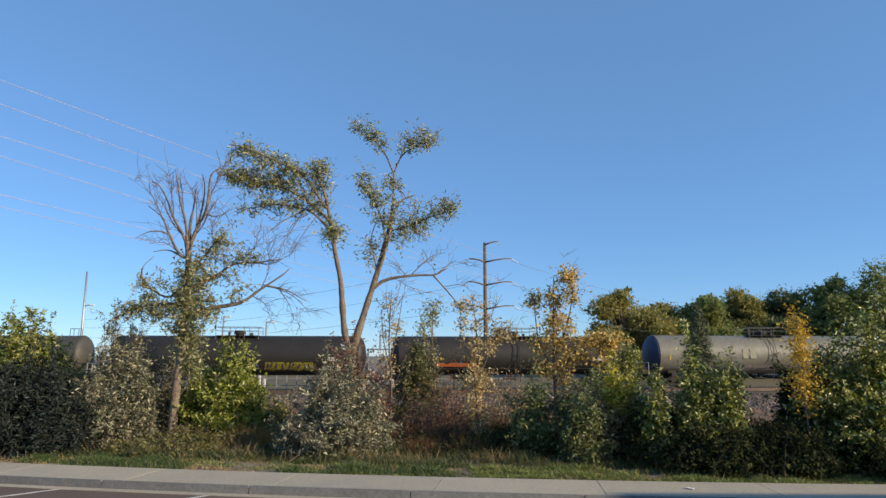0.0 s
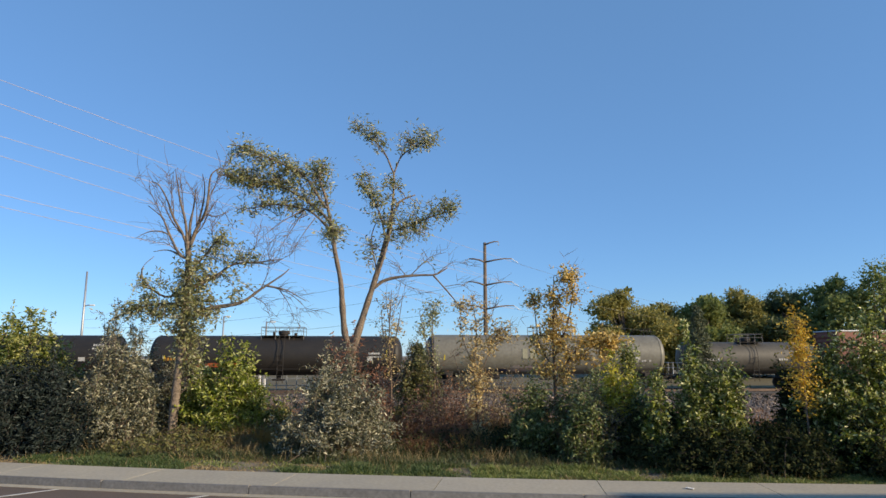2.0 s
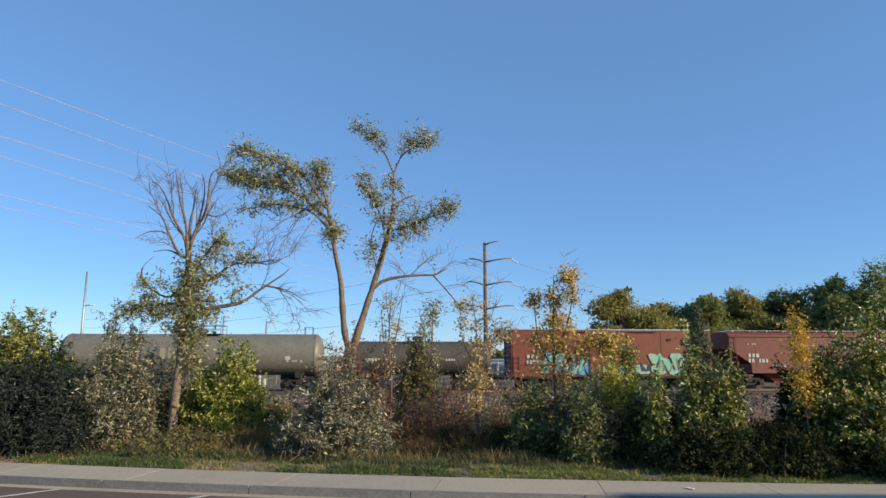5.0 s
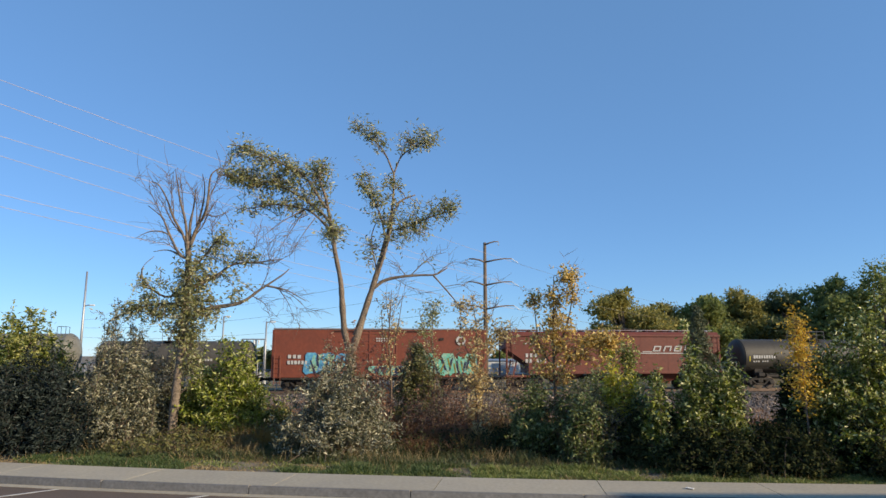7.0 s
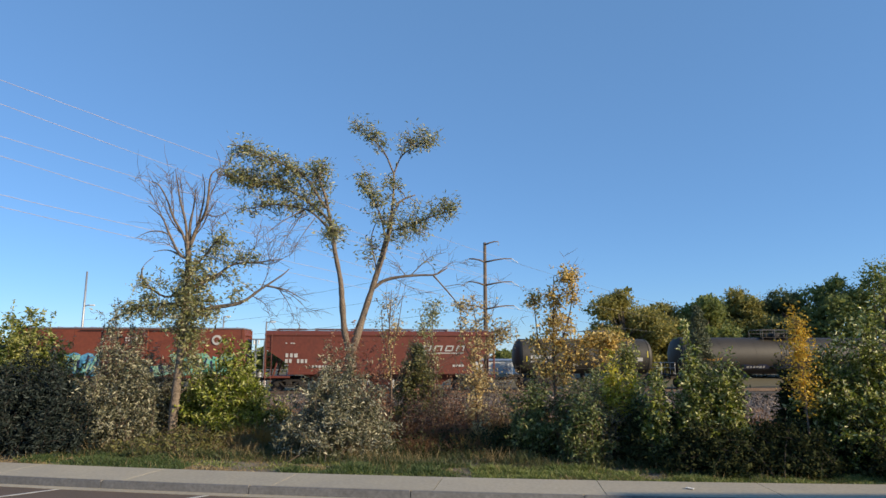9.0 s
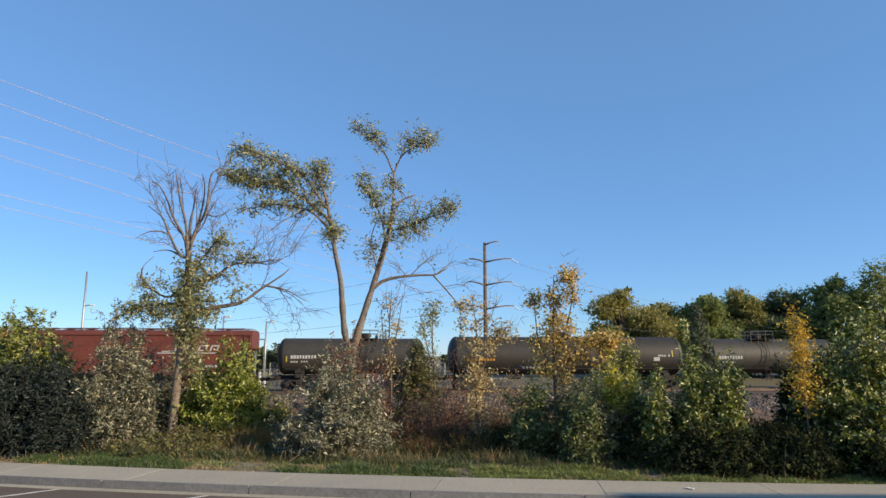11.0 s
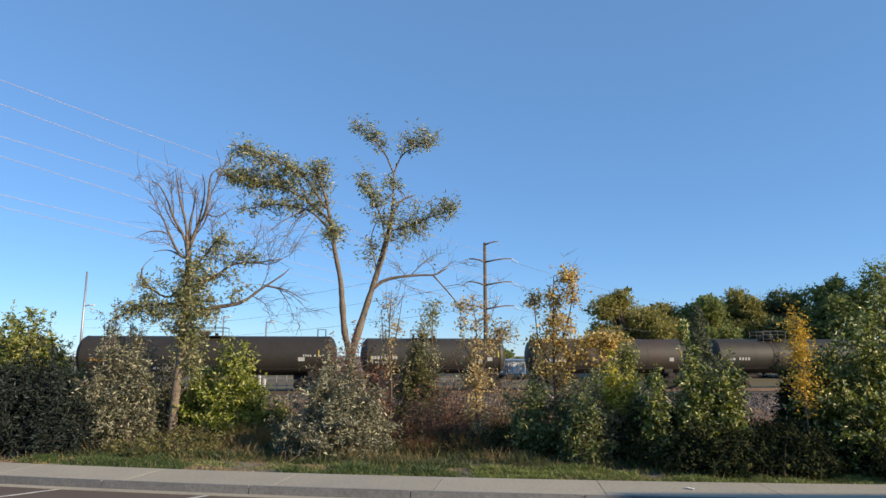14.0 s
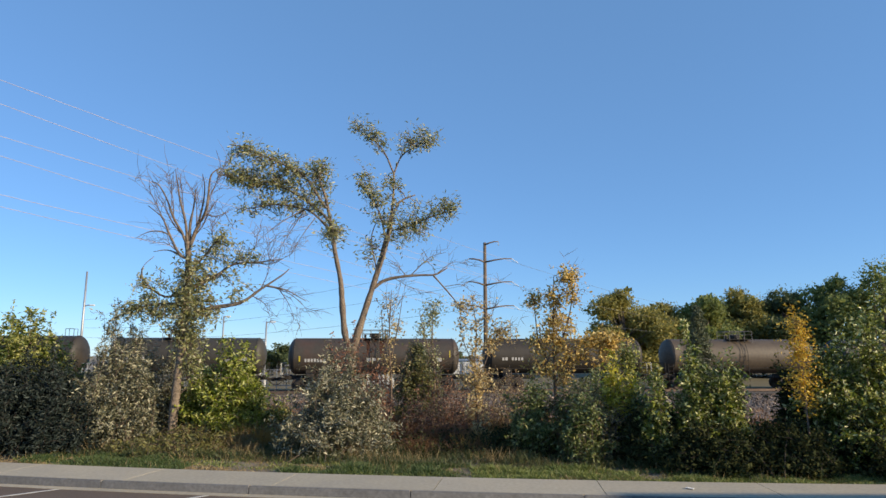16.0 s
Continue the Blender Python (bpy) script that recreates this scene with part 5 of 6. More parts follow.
    for y in (-0.95, 0.95):
        for x in (-w, -w / 3, w / 3, w):
            tube(bm, [(dx + x, y, top - 0.3), (dx + x, y, top + hr)], 0.022, 5)
        tube(bm, [(dx - w, y, top + hr), (dx + w, y, top + hr)], 0.024, 5)
        tube(bm, [(dx - w, y, top + hr * 0.55), (dx + w, y, top + hr * 0.55)], 0.018, 5)
    for x in (-w, w):
        tube(bm, [(dx + x, -0.95, top + hr), (dx + x, 0.95, top + hr)], 0.024, 5)
    part("top_railing", bm, RAILING, car)
    bm = ladder(bmesh.new(), dx, -r - 0.12, 0.6, zc + 0.2, 0.42, True, 6)
    for sgn in (-0.21, 0.21):
        tube(bm, [(dx + sgn, -r - 0.12, zc + 0.2), (dx + sgn, -r * 0.85 - 0.1, zc + r * 0.6), (dx + sgn, -0.95, top + 0.1)], 0.022, 5)
    part("dome_ladder", bm, UNDER, car)
    if dome == "platform":
        bm = bmesh.new()
        for x in (hl - 0.9, hl - 1.5):
            tube(bm, [(x, -0.3, top - 0.1), (x, -0.3, top + 0.5), (x, 0.3, top + 0.5), (x, 0.3, top - 0.1)], 0.022, 5)
        tube(bm, [(hl - 1.5, -0.3, top + 0.5), (hl - 0.9, -0.3, top + 0.5)], 0.022, 5)
        part("grab_hoop", bm, UNDER, car)
    # rust that has run down beside the ladder and along the crown
    if material is RUSTTOP:
        for i, (x, w0, a0, a1) in enumerate(((dx + 0.55, 0.5, 100, 195), (dx - 0.5, 0.35, 100, 175), (dx - hl * 0.55, hl * 0.75, 88, 108), (dx + hl * 0.6, hl * 0.4, 90, 106))):
            bm = bmesh.new()
            cols = []
            for j in range(9):
                a = radians(a0 + (a1 - a0) * j / 8)
                half = w0 / 2 * (1 - 0.5 * j / 8) * rng.uniform(0.75, 1.15)
                cols.append([bm.verts.new((x + k * half, math.cos(a) * (r + 0.009), zc + math.sin(a) * (r + 0.009))) for k in (-1, 1)])
            for p, q in zip(cols, cols[1:]):
                bm.faces.new((p[0], p[1], q[1], q[0]))
            bmesh.ops.solidify(bm, geom=bm.faces[:], thickness=0.004)
            bmesh.ops.recalc_face_normals(bm, faces=bm.faces)
            part("rust_stain", bm, RUST, tank, "flaking orange-brown rust")
    # markings
    for x, z, wd, h, nn, m in letters:
        bars(car, x * hl, z, 0, wd, h, nn, m, curve=skin)
    for x, z, wd, h, m in ((0.86, zc + 0.15, 0.12, 0.5, YELLOW), (-0.86, zc - 0.2, 0.12, 0.4, YELLOW), (0.7, zc - 0.25, 0.6, 0.28, STENCIL)):
        if rng.random() < 0.75:
            bars(car, x * hl, z, 0, wd, h, 1, m, "decal", "small reflective decal", skin)
    for x0, x1, z0, z1, ms in tags:
        spray(car, x0 * hl, x1 * hl, z0, z1, 0, ms, seed, skin)
    CARS.append((car, s))
    return car


def box_car(s, length, top, label):
    car = thing("box_car", pose(0, 0, 0), label, "box car", "cars of the freight train")
    hl, w = length / 2, 1.45
    bm = box(bmesh.new(), (0, 0, (top - 0.1 + 1.0) / 2), (length, 2 * w, top - 1.1), 0, 0.02)
    body = part("body", bm, BOXRED, car)
    bm = bmesh.new()
    for i in range(17):
        x = -hl + 0.06 + (length - 0.12) * i / 16
        if (abs(x) > 1.9 and i % 4 == 0) or i in (0, 16):
            box(bm, (x, -w - 0.01, (top + 0.9) / 2), (0.03 if 0 < i < 16 else 0.12, 0.024, top - 1.15), 0, 0.008)
            box(bm, (x, w + 0.01, (top + 0.9) / 2), (0.03 if 0 < i < 16 else 0.12, 0.024, top - 1.15), 0, 0.008)
    part("ribbing", bm, BOXRED, body)["kind"] = "stuff"
    bm = box(bmesh.new(), (0, 0, top - 0.05), (length + 0.1, 2 * w + 0.12, 0.1), 0, 0.03)
    roof = part("roof", bm, GALV, car, "weathered galvanised roof")
    for i in range(14):
        part("roof_rib", box(bmesh.new(), (-hl + 0.5 + (length - 1) * i / 13, 0, top + 0.015), (0.08, 2 * w, 0.05), 0, 0.01), GALV, roof)
    for k in (-1, 1):
        bm = box(bmesh.new(), (-0.35 + 0.0, k * (w + 0.07), (top + 0.85) / 2), (3.1, 0.09, top - 1.25), 0, 0.015)
        dr = part("sliding_door", bm, BOXRED, car, "ribbed plug door")
        for i in range(5):
            part("door_rib", box(bmesh.new(), (-0.35, k * (w + 0.125), 1.3 + i * (top - 1.7) / 4), (3.0, 0.04, 0.09), 0, 0.01), BOXRED, dr)
        for x in (-0.35 - 1.5, -0.35 - 0.5, -0.35 + 0.5, -0.35 + 1.5):
            part("lock_rod", box(bmesh.new(), (x, k * (w + 0.13), (top + 0.85) / 2), (0.07, 0.05, top - 1.3), 0, 0.01), BOXRED, dr)
        bm = tube(bmesh.new(), [(-hl * 0.45, k * (w + 0.1), 1.02), (hl * 0.45, k * (w + 0.1), 1.02)], 0.04, 6)
        tube(bm, [(-hl * 0.45, k * (w + 0.1), top - 0.22), (hl * 0.45, k * (w + 0.1), top - 0.22)], 0.03, 6)
        part("door_track", bm, UNDER, car)
        bm = ladder(bmesh.new(), k * (hl - 0.35), -w - 0.1, 0.45, 2.6, 0.45, True, 6)
        part("side_ladder", bm, BOXRED, car)
        bm = ladder(bmesh.new(), k * (hl + 0.08), -w + 0.35, 1.0, top - 0.2, 0.45, False, 8)
        part("end_ladder", bm, BOXRED, car)
        for i in range(8):
            part("end_rib", box(bmesh.new(), (k * (hl + 0.05), 0, 1.4 + i * (top - 1.9) / 7), (0.12, 2 * w - 0.25, 0.2), 0, 0.05), BOXRED, body)
        for y in (-w + 0.06, w - 0.06):
            part("corner_post", box(bmesh.new(), (k * (hl + 0.04), y, (top + 0.9) / 2), (0.14, 0.12, top - 1.15), 0, 0.02), BOXRED, body)
        coupler(car, k * (hl + 0.1), k)
        TRUCKS.append(truck(car, k * (hl - 1.9), TURNING))
    bm = box(bmesh.new(), (0, 0, 0.86), (length, 0.4, 0.3), 0, 0.03)
    for i in range(9):
        box(bm, (-hl + 0.6 + (length - 1.2) * i / 8, 0, 0.92), (0.16, 2.7, 0.18), 0, 0.01)
    box(bm, (0, -w + 0.1, 0.95), (length * 0.92, 0.1, 0.2), 0, 0.02)
    part("underframe", bm, UNDER, car)
    y = -w - 0.055
    spray(car, -hl * 0.68, -hl * 0.13, 1.18, 2.75, y, (SPRAY_BLUE, SPRAY_TEAL, SPRAY_DARK), 3, None, 8)
    spray(car, hl * 0.42, hl * 0.88, 1.15, 2.7, y, (SPRAY_TEAL, SPRAY_MINT, SPRAY_DARK, SPRAY_YELLOW), 8, None, 7)
    spray(car, hl * -0.08, hl * 0.42, 1.18, 1.9, y - 0.1, (SPRAY_TEAL, SPRAY_DARK), 12, None, 6)
    bars(car, -hl * 0.87, 2.52, y, 1.4, 0.26, 4, STENCIL)
    bars(car, -hl * 0.87, 2.1, y, 1.5, 0.26, 6, STENCIL)
    bars(car, -hl * 0.05, 3.85, y - 0.08, 0.9, 0.1, 5, STENCIL)
    bars(car, -hl * 0.05, 3.68, y - 0.08, 0.9, 0.1, 5, STENCIL)
    bm = lathe(bmesh.new(), [(y - 0.012, 0.36), (y + 0.004, 0.36)], (hl * 0.765, 0, 3.72), "y", 28)
    disc = part("emblem_disc", bm, STENCIL, car, "round white emblem")
    bm = lathe(bmesh.new(), [(y - 0.02, 0.2), (y - 0.008, 0.2)], (hl * 0.765, 0, 3.72), "y", 24)
    part("emblem_mark", bm, BOXRED, disc)
    bm = box(bmesh.new(), (hl * 0.58, y - 0.006, 3.82), (0.3, 0.012, 0.18))
    part("data_plate", bm, UNDER, car)
    CARS.append((car, s))
    return car


def hopper_car(s, length, top, label):
    car = thing("hopper_car", pose(0, 0, 0), label, "hopper car", "cars of the freight train")
    hl, w = length / 2, 1.5
    bm = bmesh.new()
    # body: full length at the top, sloping inwards at the lower ends; slightly bowed sides
    outline = [(-hl, top - 0.35), (-hl, top - 1.35), (-hl + 1.75, 1.95), (-hl + 1.75, 1.25), (hl - 1.75, 1.25), (hl - 1.75, 1.95), (hl, top - 1.35), (hl, top - 0.35)]
    layers = []
    for y, inset in ((-w, 0.0), (-w + 0.5, 0.0), (w - 0.5, 0.0), (w, 0.0)):
        layers.append([bm.verts.new((x, y, z)) for x, z in outline])
    for a, b in zip(layers, layers[1:]):
        for k in range(8):
            bm.faces.new((a[k], a[(k + 1) % 8], b[(k + 1) % 8], b[k]))
    bm.faces.new(layers[0])
    bm.faces.new(layers[-1][::-1])
    bmesh.ops.recalc_face_normals(bm, faces=bm.faces)
    body = part("body", bm, HOPRED, car)
    bm = bmesh.new()
    rings = []
    for x in (-hl, hl):
        rings.append([bm.verts.new((x, y, z)) for y, z in ((-w, top - 0.35), (-w * 0.78, top - 0.06), (0, top), (w * 0.78, top - 0.06), (w, top - 0.35))])
    for k in range(4):
        bm.faces.new((rings[0][k], rings[1][k], rings[1][k + 1], rings[0][k + 1]))
    bm.faces.new(rings[0])
    bm.faces.new(rings[1][::-1])
    bm.faces.new((rings[0][0], rings[0][4], rings[1][4], rings[1][0]))
    bmesh.ops.recalc_face_normals(bm, faces=bm.faces)
    part("roof", bm, HOPRED, car)
    bm = box(bmesh.new(), (0, -w - 0.03, top - 0.36), (length + 0.06, 0.1, 0.14), 0, 0.02)
    box(bm, (0, -w - 0.03, 1.3), (length - 3.4, 0.1, 0.16), 0, 0.02)
    part("side_rail", bm, HOPRED, body)
    bm = bmesh.new()
    for i in range(9):
        x = -hl + 0.03 + (length - 0.06) * i / 8
        if 0 < i < 8:
            box(bm, (x, -w - 0.002, (top + 1.0) / 2), (0.03, 0.01, top - 1.85))
    part("seam_line", bm, HOPRED, body)["kind"] = "stuff"
    bm = bmesh.new()
    for y in (-0.6, 0.6):
        box(bm, (0, y, top + 0.09), (length - 0.3, 0.3, 0.03), 0, 0.01)
    for i in range(12):
        box(bm, (-hl + 0.7 + (length - 1.4) * i / 11, 0, top + 0.03), (0.07, 1.9, 0.07))
    part("running_board", bm, GALV, car)
    for i in range(6):
        bm = box(bmesh.new(), (-hl + 1.8 + (length - 3.6) * i / 5, 0, top + 0.09), (2.1, 0.6, 0.12), 0, 0.04)
        part("roof_hatch", bm, HOPRED, car)
    for i in range(3):
        x = (i - 1) * (length - 4.4) / 3.1
        bm = bmesh.new()
        tp = [bm.verts.new((x + a * 1.95, b * 1.25, 1.35)) for a, b in ((-1, -1), (1, -1), (1, 1), (-1, 1))]
        bt = [bm.verts.new((x + a * 0.45, b * 0.75, 0.55)) for a, b in ((-1, -1), (1, -1), (1, 1), (-1, 1))]
        for k in range(4):
            bm.faces.new((tp[k], tp[(k + 1) % 4], bt[(k + 1) % 4], bt[k]))
        bm.faces.new(bt[::-1])
        bm.faces.new(tp)
        box(bm, (x, 0, 0.5), (1.1, 1.6, 0.12), 0, 0.02)
        bmesh.ops.recalc_face_normals(bm, faces=bm.faces)
        part("hopper_bay", bm, HOPRED, car)
    for k in (-1, 1):
        bm = bmesh.new()
        for y in (-w + 0.05, w - 0.05):
            box(bm, (k * (hl - 0.06), y, (top - 1.3 + 1.0) / 2), (0.12, 0.1, top - 2.3), 0, 0.01)
            box(bm, (k * (hl - 0.75), y * 0.8, 1.65), (0.1, 0.1, 1.25), k * -14, 0.01)
        box(bm, (k * (hl - 0.9), 0, 1.05), (1.9, 2.9, 0.16), 0, 0.02)
        part("end_frame", bm, HOPRED, car)
        bm = ladder(bmesh.new(), k * (hl - 0.3), -w - 0.08, 0.45, top - 0.3, 0.42, True, 10)
        part("side_ladder", bm, HOPRED, car)
        coupler(car, k * (hl + 0.05), k)
        TRUCKS.append(truck(car, k * (hl - 1.75), TURNING))
    bm = box(bmesh.new(), (0, 0, 0.95), (length, 0.42, 0.3), 0, 0.03)
    part("centre_sill", bm, UNDER, car)
    y = -w - 0.026
    bars(car, -hl * 0.83, 2.62, y, 1.3, 0.28, 4, STENCIL)
    bars(car, -hl * 0.83, 2.2, y, 1.7, 0.28, 6, STENCIL)
    bars(car, -hl * 0.83, 3.5, y, 0.75, 0.08, 4, STENCIL)
    bars(car, -hl * 0.6, 1.8, y, 1.2, 0.18, 5, STENCIL)
    bars(car, hl * 0.62, 1.85, y, 0.9, 0.16, 4, STENCIL)
    # slanted white emblem: a long tapering wing and four leaning bracket shapes
    bm = bmesh.new()

    def stroke(x0, z0, x1, z1, wd):
        a, b = Vector((x0, 0, z0)), Vector((x1, 0, z1))
        n = (b - a).normalized().cross(Vector((0, 1, 0))) * wd / 2
        f = [bm.verts.new(Vector((p.x, y - 0.012, p.z))) for p in (a - n, b - n, b + n, a + n)]
        g = [bm.verts.new(Vector((p.x, y - 0.001, p.z))) for p in (a - n, b - n, b + n, a + n)]
        bm.faces.new(f)
        for c in range(4):
            bm.faces.new((f[c], g[c], g[(c + 1) % 4], f[(c + 1) % 4]))

    for i in range(4):
        x = hl * 0.36 + i * 0.84
        stroke(x, 2.92, x + 0.16, 3.32, 0.11)
        stroke(x + 0.1, 3.3, x + 0.66, 3.3, 0.09)
        stroke(x + 0.5, 2.94, x + 0.62, 3.28, 0.1)
        if i % 2 == 0:
            stroke(x + 0.02, 2.96, x + 0.5, 2.96, 0.09)
    emblem = part("emblem", bm, STENCIL, car, "slanted white emblem of open shapes")
    bm = bmesh.new()
    stroke(hl * 0.22, 2.78, hl * 0.72, 2.78, 0.07)
    stroke(hl * 0.26, 2.9, hl * 0.35, 2.9, 0.06)
    part("emblem_underline", bm, STENCIL, emblem)
    CARS.append((car, s))
    return car


CARS, TRUCKS = [], []
K = 1.0112
L = STENCIL


def mid(a, b):
    return (a + b) / 2 * K


tank_car(mid(-44.2, -25.6), 18.5, 4.05, 2.95, OLIVE, "dark olive-grey railway tank car, weathered", seed=1)
tank_car(mid(-24.4, -5.75), 18.65, 4.08, 2.95, BLACK, "long black railway tank car with yellow spray paint", seed=2, dome_at=-0.2, tags=[(0.2, 0.58, 1.5, 2.1, (SPRAY_YELLOW, SPRAY_YELLOW, SPRAY_DARK)), (0.04, 0.16, 1.6, 1.95, (SPRAY_PALE, SPRAY_DARK))], letters=[(0.8, 3.35, 0.8, 0.16, 5, L), (0.8, 3.1, 0.8, 0.12, 5, L)])
tank_car(mid(-4.15, 14.5), 18.6, 4.08, 2.95, BLACK, "long black railway tank car with amber stencil marks", seed=3, dome_at=0.3, tags=[(-0.62, -0.3, 1.75, 2.05, (SPRAY_RED,))], letters=[(-0.86, 2.35, 2.6, 0.2, 12, AMBER), (0.72, 2.75, 1.0, 0.14, 7, L), (0.72, 2.5, 1.0, 0.1, 7, L)])
tank_car(mid(15.95, 35.0), 19.0, 4.2, 3.05, BUFF, "long buff-grey railway tank car with weathered paint", seed=4, dome_at=0.4, head=NAVY, tags=[(-0.3, 0.05, 1.35, 1.85, (SPRAY_PALE, SPRAY_PALE)), (-0.55, -0.34, 1.35, 1.6, (SPRAY_DARK,))], letters=[(-0.24, 2.75, 1.3, 0.75, 2, FAINT), (0.72, 2.2, 1.2, 0.14, 6, L)])
tank_car(mid(36.25, 47.6), 11.4, 3.68, 2.55, TAUPE, "short taupe railway tank car, faded", "small", seed=5, letters=[(-0.75, 2.3, 1.4, 0.2, 6, L), (0.35, 2.3, 0.8, 0.16, 4, L)])
box_car(mid(48.95, 64.6), 15.75, 4.62, "rust-red railway box car with blue and teal spray paint")
hopper_car(mid(66.1, 83.1), 17.1, 4.48, "dull red covered hopper car with white emblem")
tank_car(mid(84.7, 95.75), 11.15, 3.9, 2.7, DRAB, "short dark brown railway tank car with bold white stencil", "small", seed=7, dome_at=1.0, letters=[(-0.8, 2.5, 1.9, 0.24, 9, L), (-0.8, 2.15, 1.3, 0.12, 7, L), (-0.2, 1.9, 0.5, 0.2, 2, L)])
tank_car(mid(97.4, 116.1), 18.75, 4.05, 2.92, BROWNBLACK, "long brown-black railway tank car", seed=8, dome_at=-0.5, tags=[(-0.42, 0.0, 1.5, 1.9, (SPRAY_DARK,))], letters=[(-0.86, 2.3, 2.2, 0.16, 10, AMBER), (0.74, 2.6, 1.0, 0.14, 6, L), (-0.4, 1.7, 1.6, 0.2, 6, L)])
tank_car(mid(117.7, 128.9), 11.2, 3.92, 2.7, DRAB, "short dark brown railway tank car with white stencil", "small", seed=9, dome_at=-0.8, letters=[(-0.85, 2.45, 2.0, 0.24, 9, L), (-0.8, 2.1, 1.2, 0.12, 7, L), (0.5, 2.2, 0.9, 0.3, 2, L)])
tank_car(mid(130.4, 143.4), 13.0, 3.9, 2.7, RUSTTOP, "dark railway tank car with a rusty red top", "small", seed=10, letters=[(-0.8, 2.25, 1.6, 0.24, 7, L), (-0.1, 2.3, 1.2, 0.24, 3, L)])
tank_car(mid(145.1, 157.8), 12.7, 3.92, 2.7, BROWNBLACK, "dark brown railway tank car with small decals", "small", seed=11, dome_at=-1.0, letters=[(-0.8, 2.35, 1.7, 0.22, 7, L), (0.55, 2.5, 0.6, 0.3, 1, YELLOW)])
tank_car(mid(159.4, 172.0), 12.5, 3.9, 2.7, TAN, "rust-brown railway tank car", "small", seed=12, letters=[(-0.7, 2.3, 1.6, 0.2, 6, L)])
tank_car(mid(173.6, 186.2), 12.5, 3.92, 2.7, BLACK, "black railway tank car", "small", seed=13)


# ---- railway track: rails and ties ----
for off in (-0.76, 0.76):
    bm = bmesh.new()
    prof = [(-0.07, -0.17), (0.07, -0.17), (0.07, -0.15), (0.012, -0.13), (0.012, -0.045), (0.036, -0.035), (0.036, 0.0), (-0.036, 0.0), (-0.036, -0.035), (-0.012, -0.045), (-0.012, -0.13), (-0.07, -0.15)]
    ends = [[bm.verts.new(on_track(s, off + a, RAIL_Z + b)) for a, b in prof] for s in (-260, 260)]
    for k in range(len(prof)):
        bm.faces.new((ends[0][k], ends[0][(k + 1) % len(prof)], ends[1][(k + 1) % len(prof)], ends[1][k]))
    bmesh.ops.recalc_face_normals(bm, faces=bm.faces)
    tagged(part("rail", bm, RAIL), "worn brown steel rail", "rail", "rails", "structure")
bm = box(bmesh.new(), (0, 0, 0), (0.23, 2.6, 0.16), 0, 0.012)
tie = part("tie", bm, TIE, track_bed)
for i in range(-74, 75):
    o = tie if i == -74 else tie.copy()
    if i != -74:
        scene.collection.objects.link(o)
    p = on_track(i * 0.56, 0, RAIL_Z - 0.25)
    o.matrix_basis = pose(p.x, p.y, p.z, 0, 0, TRACK_TURN + 0.8 * math.sin(i * 7.3))


# ---- low white railing fence beyond the track ----
def fence(s0, s1, off, h, label):
    a = on_track(s0, off, -0.32)
    f = thing("rail_fence", pose(a.x, a.y, a.z, 0, 0, TRACK_TURN), label, "fence")
    ln = s1 - s0
    post = part("post", box(bmesh.new(), (0, 0, h / 2), (0.07, 0.07, h), 0, 0.01), GALV, f)
    n = int(ln / 0.8)
    for i in range(1, n + 1):
        o = post.copy()
        scene.collection.objects.link(o)
        o.location = (ln * i / n, 0, 0)
    for z in (0.35, h * 0.55, h - 0.06):
        part("fence_rail", box(bmesh.new(), (ln / 2, -0.05, z), (ln, 0.03, 0.06), 0, 0.01), GALV, f)


fence(-21, -11.0, 6.0, 1.7, "tall pale galvanised rail fence beyond the track")
fence(-1.0, 6.5, 6.0, 0.9, "low pale galvanised rail fence beyond the track")


def gantry(y, posts, x0, x1, z, label):
    """A small steel switchyard frame: posts, a top beam, a short crossbar and insulators."""
    g = thing("steel_gantry", pose(0, y, -0.35), label, "gantry", "frames beyond the track")
    for x, h in posts:
        p = part("post", box(bmesh.new(), (x, 0, h / 2), (0.14, 0.14, h), 0, 0.01), GALV, g)
        part("foot_plate", box(bmesh.new(), (x, 0, 0.03), (0.4, 0.4, 0.06), 0, 0.01), GALV, p)
    part("beam", box(bmesh.new(), ((x0 + x1) / 2, -0.1, z), (x1 - x0, 0.1, 0.12), 0, 0.01), GALV, g)
    part("crossbar", box(bmesh.new(), (posts[1][0], -0.1, z - 1.0), (0.9, 0.08, 0.08), 0, 0.01), GALV, g)
    for i in range(3):
        x = x0 + (x1 - x0) * (0.3 + 0.2 * i)
        part("insulator", lathe(bmesh.new(), [(z - 0.45, 0.05), (z - 0.4, 0.08), (z - 0.3, 0.05), (z - 0.2, 0.08), (z - 0.06, 0.04)], (x, -0.1, 0), "z", 8), WHITE_PAINT, g)
    for i in range(7):
        x = x0 - 0.2 + (x1 - x0 + 0.4) * i / 6
        part("switch_cabinet", box(bmesh.new(), (x, -0.6 - 0.12 * (i % 2), 0.45 + 0.15 * (i % 3)), (0.16, 0.16, 0.9 + 0.3 * (i % 3)), 0, 0.01), WHITE_PAINT, g)


gantry(58.5, ((-18.0, 4.35), (-16.8, 4.3), (-16.0, 4.2)), -18.0, -15.9, 4.3, "pale steel switchyard frame beyond the track")
gantry(58.5, ((-6.7, 3.5), (-5.65, 4.7), (-4.6, 3.4)), -6.8, -4.6, 3.4, "pale steel switchyard frame with a tall post")


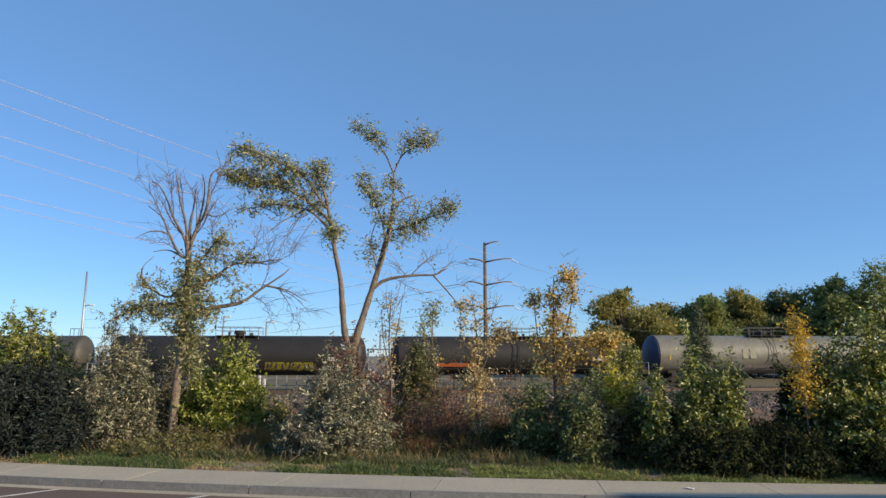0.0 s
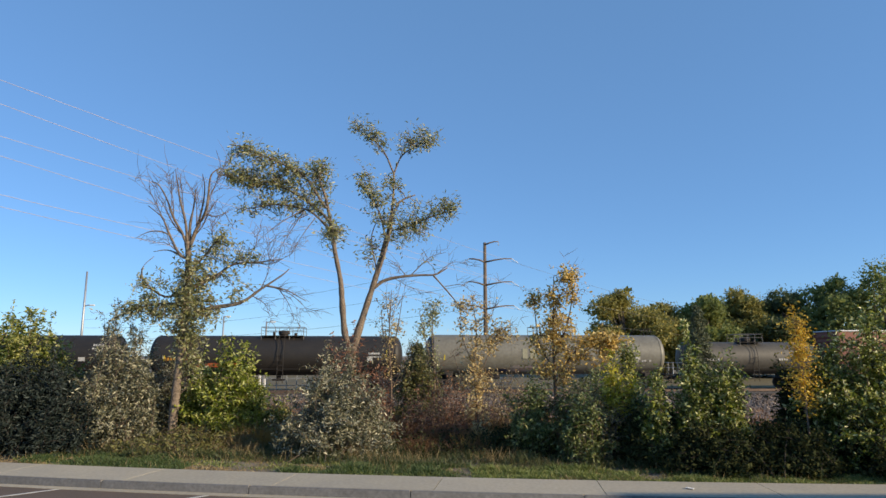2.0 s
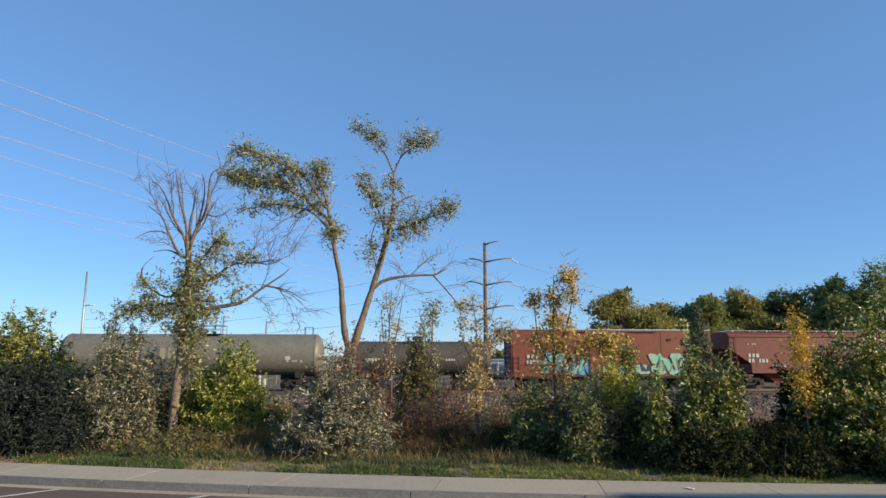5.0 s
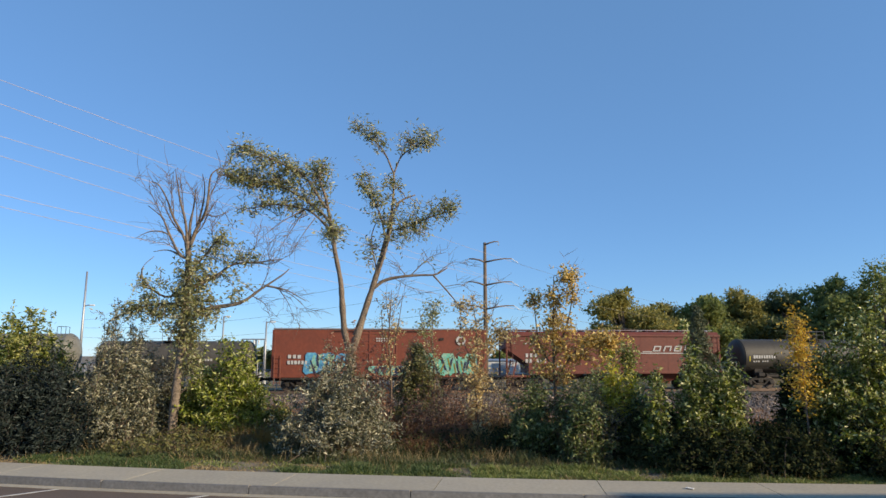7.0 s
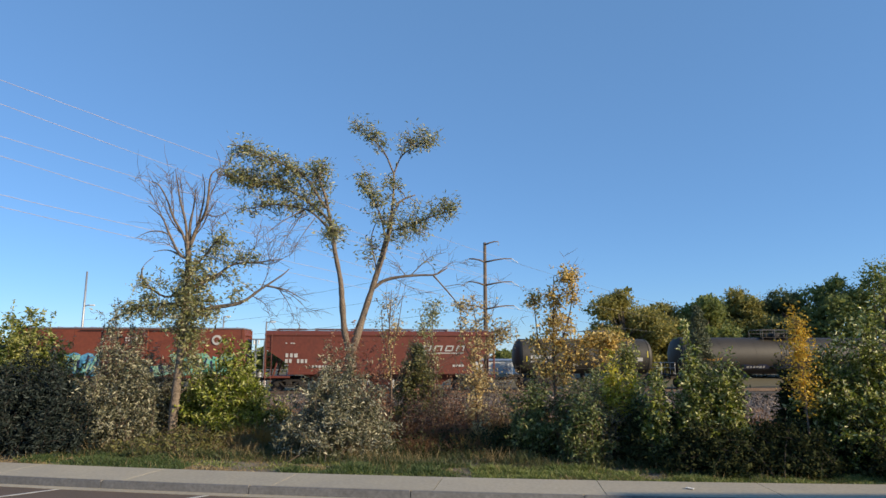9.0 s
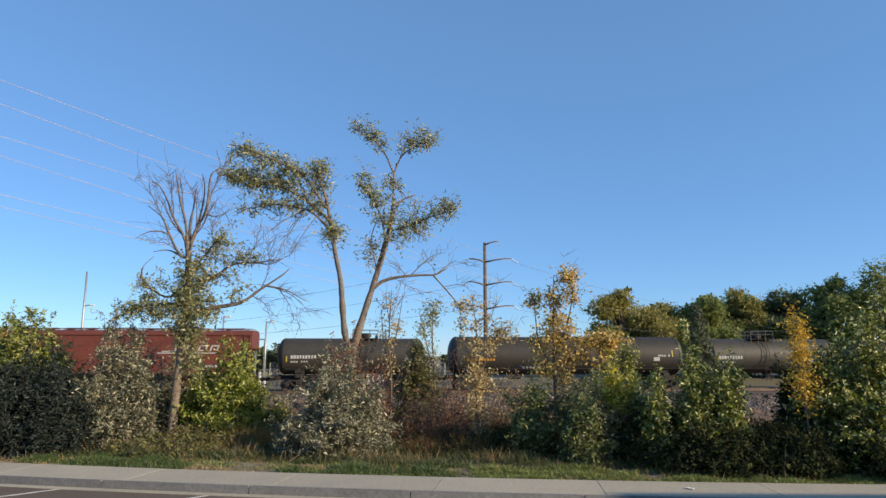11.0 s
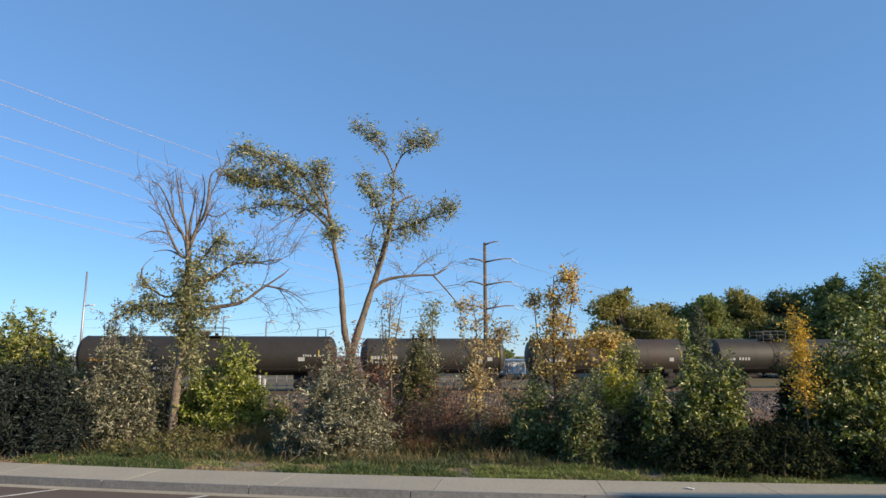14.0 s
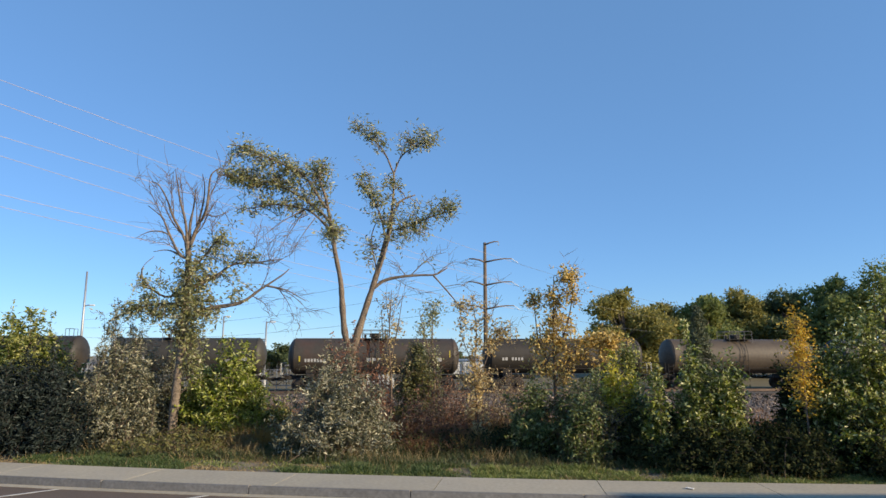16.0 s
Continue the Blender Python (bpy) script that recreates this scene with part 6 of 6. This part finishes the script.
def shed(x, y, w, d, h, label):
    """A long low pale shed far beyond the track, with a shallow roof and a row of doors."""
    b = thing("shed", pose(x, y, -0.35), label, "building", "sheds beyond the track")
    part("wall", box(bmesh.new(), (0, 0, h / 2), (w, d, h), 0, 0.03), WHITE_PAINT, b)
    bm = bmesh.new()
    v = [bm.verts.new((sx * (w / 2 + 0.3), yy, zz)) for sx in (-1, 1) for yy, zz in ((-d / 2 - 0.3, h), (0, h + 0.25), (d / 2 + 0.3, h), (0, h - 0.02))]
    for f in ((0, 1, 5, 4), (1, 2, 6, 5), (2, 3, 7, 6), (3, 0, 4, 7), (0, 3, 2, 1), (4, 5, 6, 7)):
        bm.faces.new([v[k] for k in f])
    bmesh.ops.recalc_face_normals(bm, faces=bm.faces)
    part("roof", bm, GALV, b, "pale metal roof")
    for i in range(int(w / 5)):
        part("door", box(bmesh.new(), (-w / 2 + 2.5 + i * 5, -d / 2 - 0.03, 0.85), (2.4, 0.08, 1.7), 0, 0.02), GALV, b)


shed(9.5, 108, 16, 8, 2.1, "long low white shed with a metal roof")

# ---- plain building out of sight on the sun's side; its shadow lies over part of the parking lot ----
bm = box(bmesh.new(), (0, 0, 3.95), (24.0, 23.0, 8.1), 0, 0.03)
building_wall = tagged(part("building_wall", bm, PLASTER), "plain pale plastered building wall", "building", kind="structure")
building_wall.matrix_basis = pose(34.9, -10.4, 0, 0, 0, -1.5)


# ---- litter ----
def paper_scrap(x, y, z, w, label, seed):
    """A crumpled scrap of paper lying on the ground."""
    rng = random.Random(seed)
    bm = bmesh.new()
    bmesh.ops.create_grid(bm, x_segments=6, y_segments=4, size=0.5)
    for v in bm.verts:
        v.co = Vector((v.co.x * w, v.co.y * w * 0.6, 0.012 + rng.uniform(0, 0.025) * w / 0.2))
    g = bmesh.ops.extrude_face_region(bm, geom=bm.faces[:])
    for v in g["geom"]:
        if isinstance(v, bmesh.types.BMVert):
            v.co.z -= 0.008
    bmesh.ops.recalc_face_normals(bm, faces=bm.faces)
    ob = tagged(part("paper_scrap", bm, WHITE_PAINT), label, "litter")
    ob.matrix_basis = pose(x, y, z, 0, 0, rng.uniform(-40, 40))


paper_scrap(4.41, 12.05, 0.152, 0.13, "crumpled pale paper scrap on the concrete path", 1)
paper_scrap(-3.29, 12.35, 0.012, 0.055, "small white paper scrap in the gutter", 2)
paper_scrap(-4.16, 12.51, 0.012, 0.05, "small white paper scrap in the gutter", 3)


# ---- movement: the train rolls to the left, gaining a little speed ----
def rolled(t):
    return (8.72 * t + 0.0101 * t * t) * K


def motions():
    for car, s in CARS:
        rows = []
        for t in range(17):
            p = on_track(s - rolled(t), 0, RAIL_Z)
            rows.append((t, pose(p.x, p.y, p.z, 0, 0, TRACK_TURN)))
        walk(car, rows)
    for ws in TURNING:
        x = ws.location.x
        walk(ws, [(i / 15, pose(x, 0, 0.457) @ Matrix.Rotation(-rolled(i / 15) / 0.457, 4, "Y")) for i in range(241)])


motions()
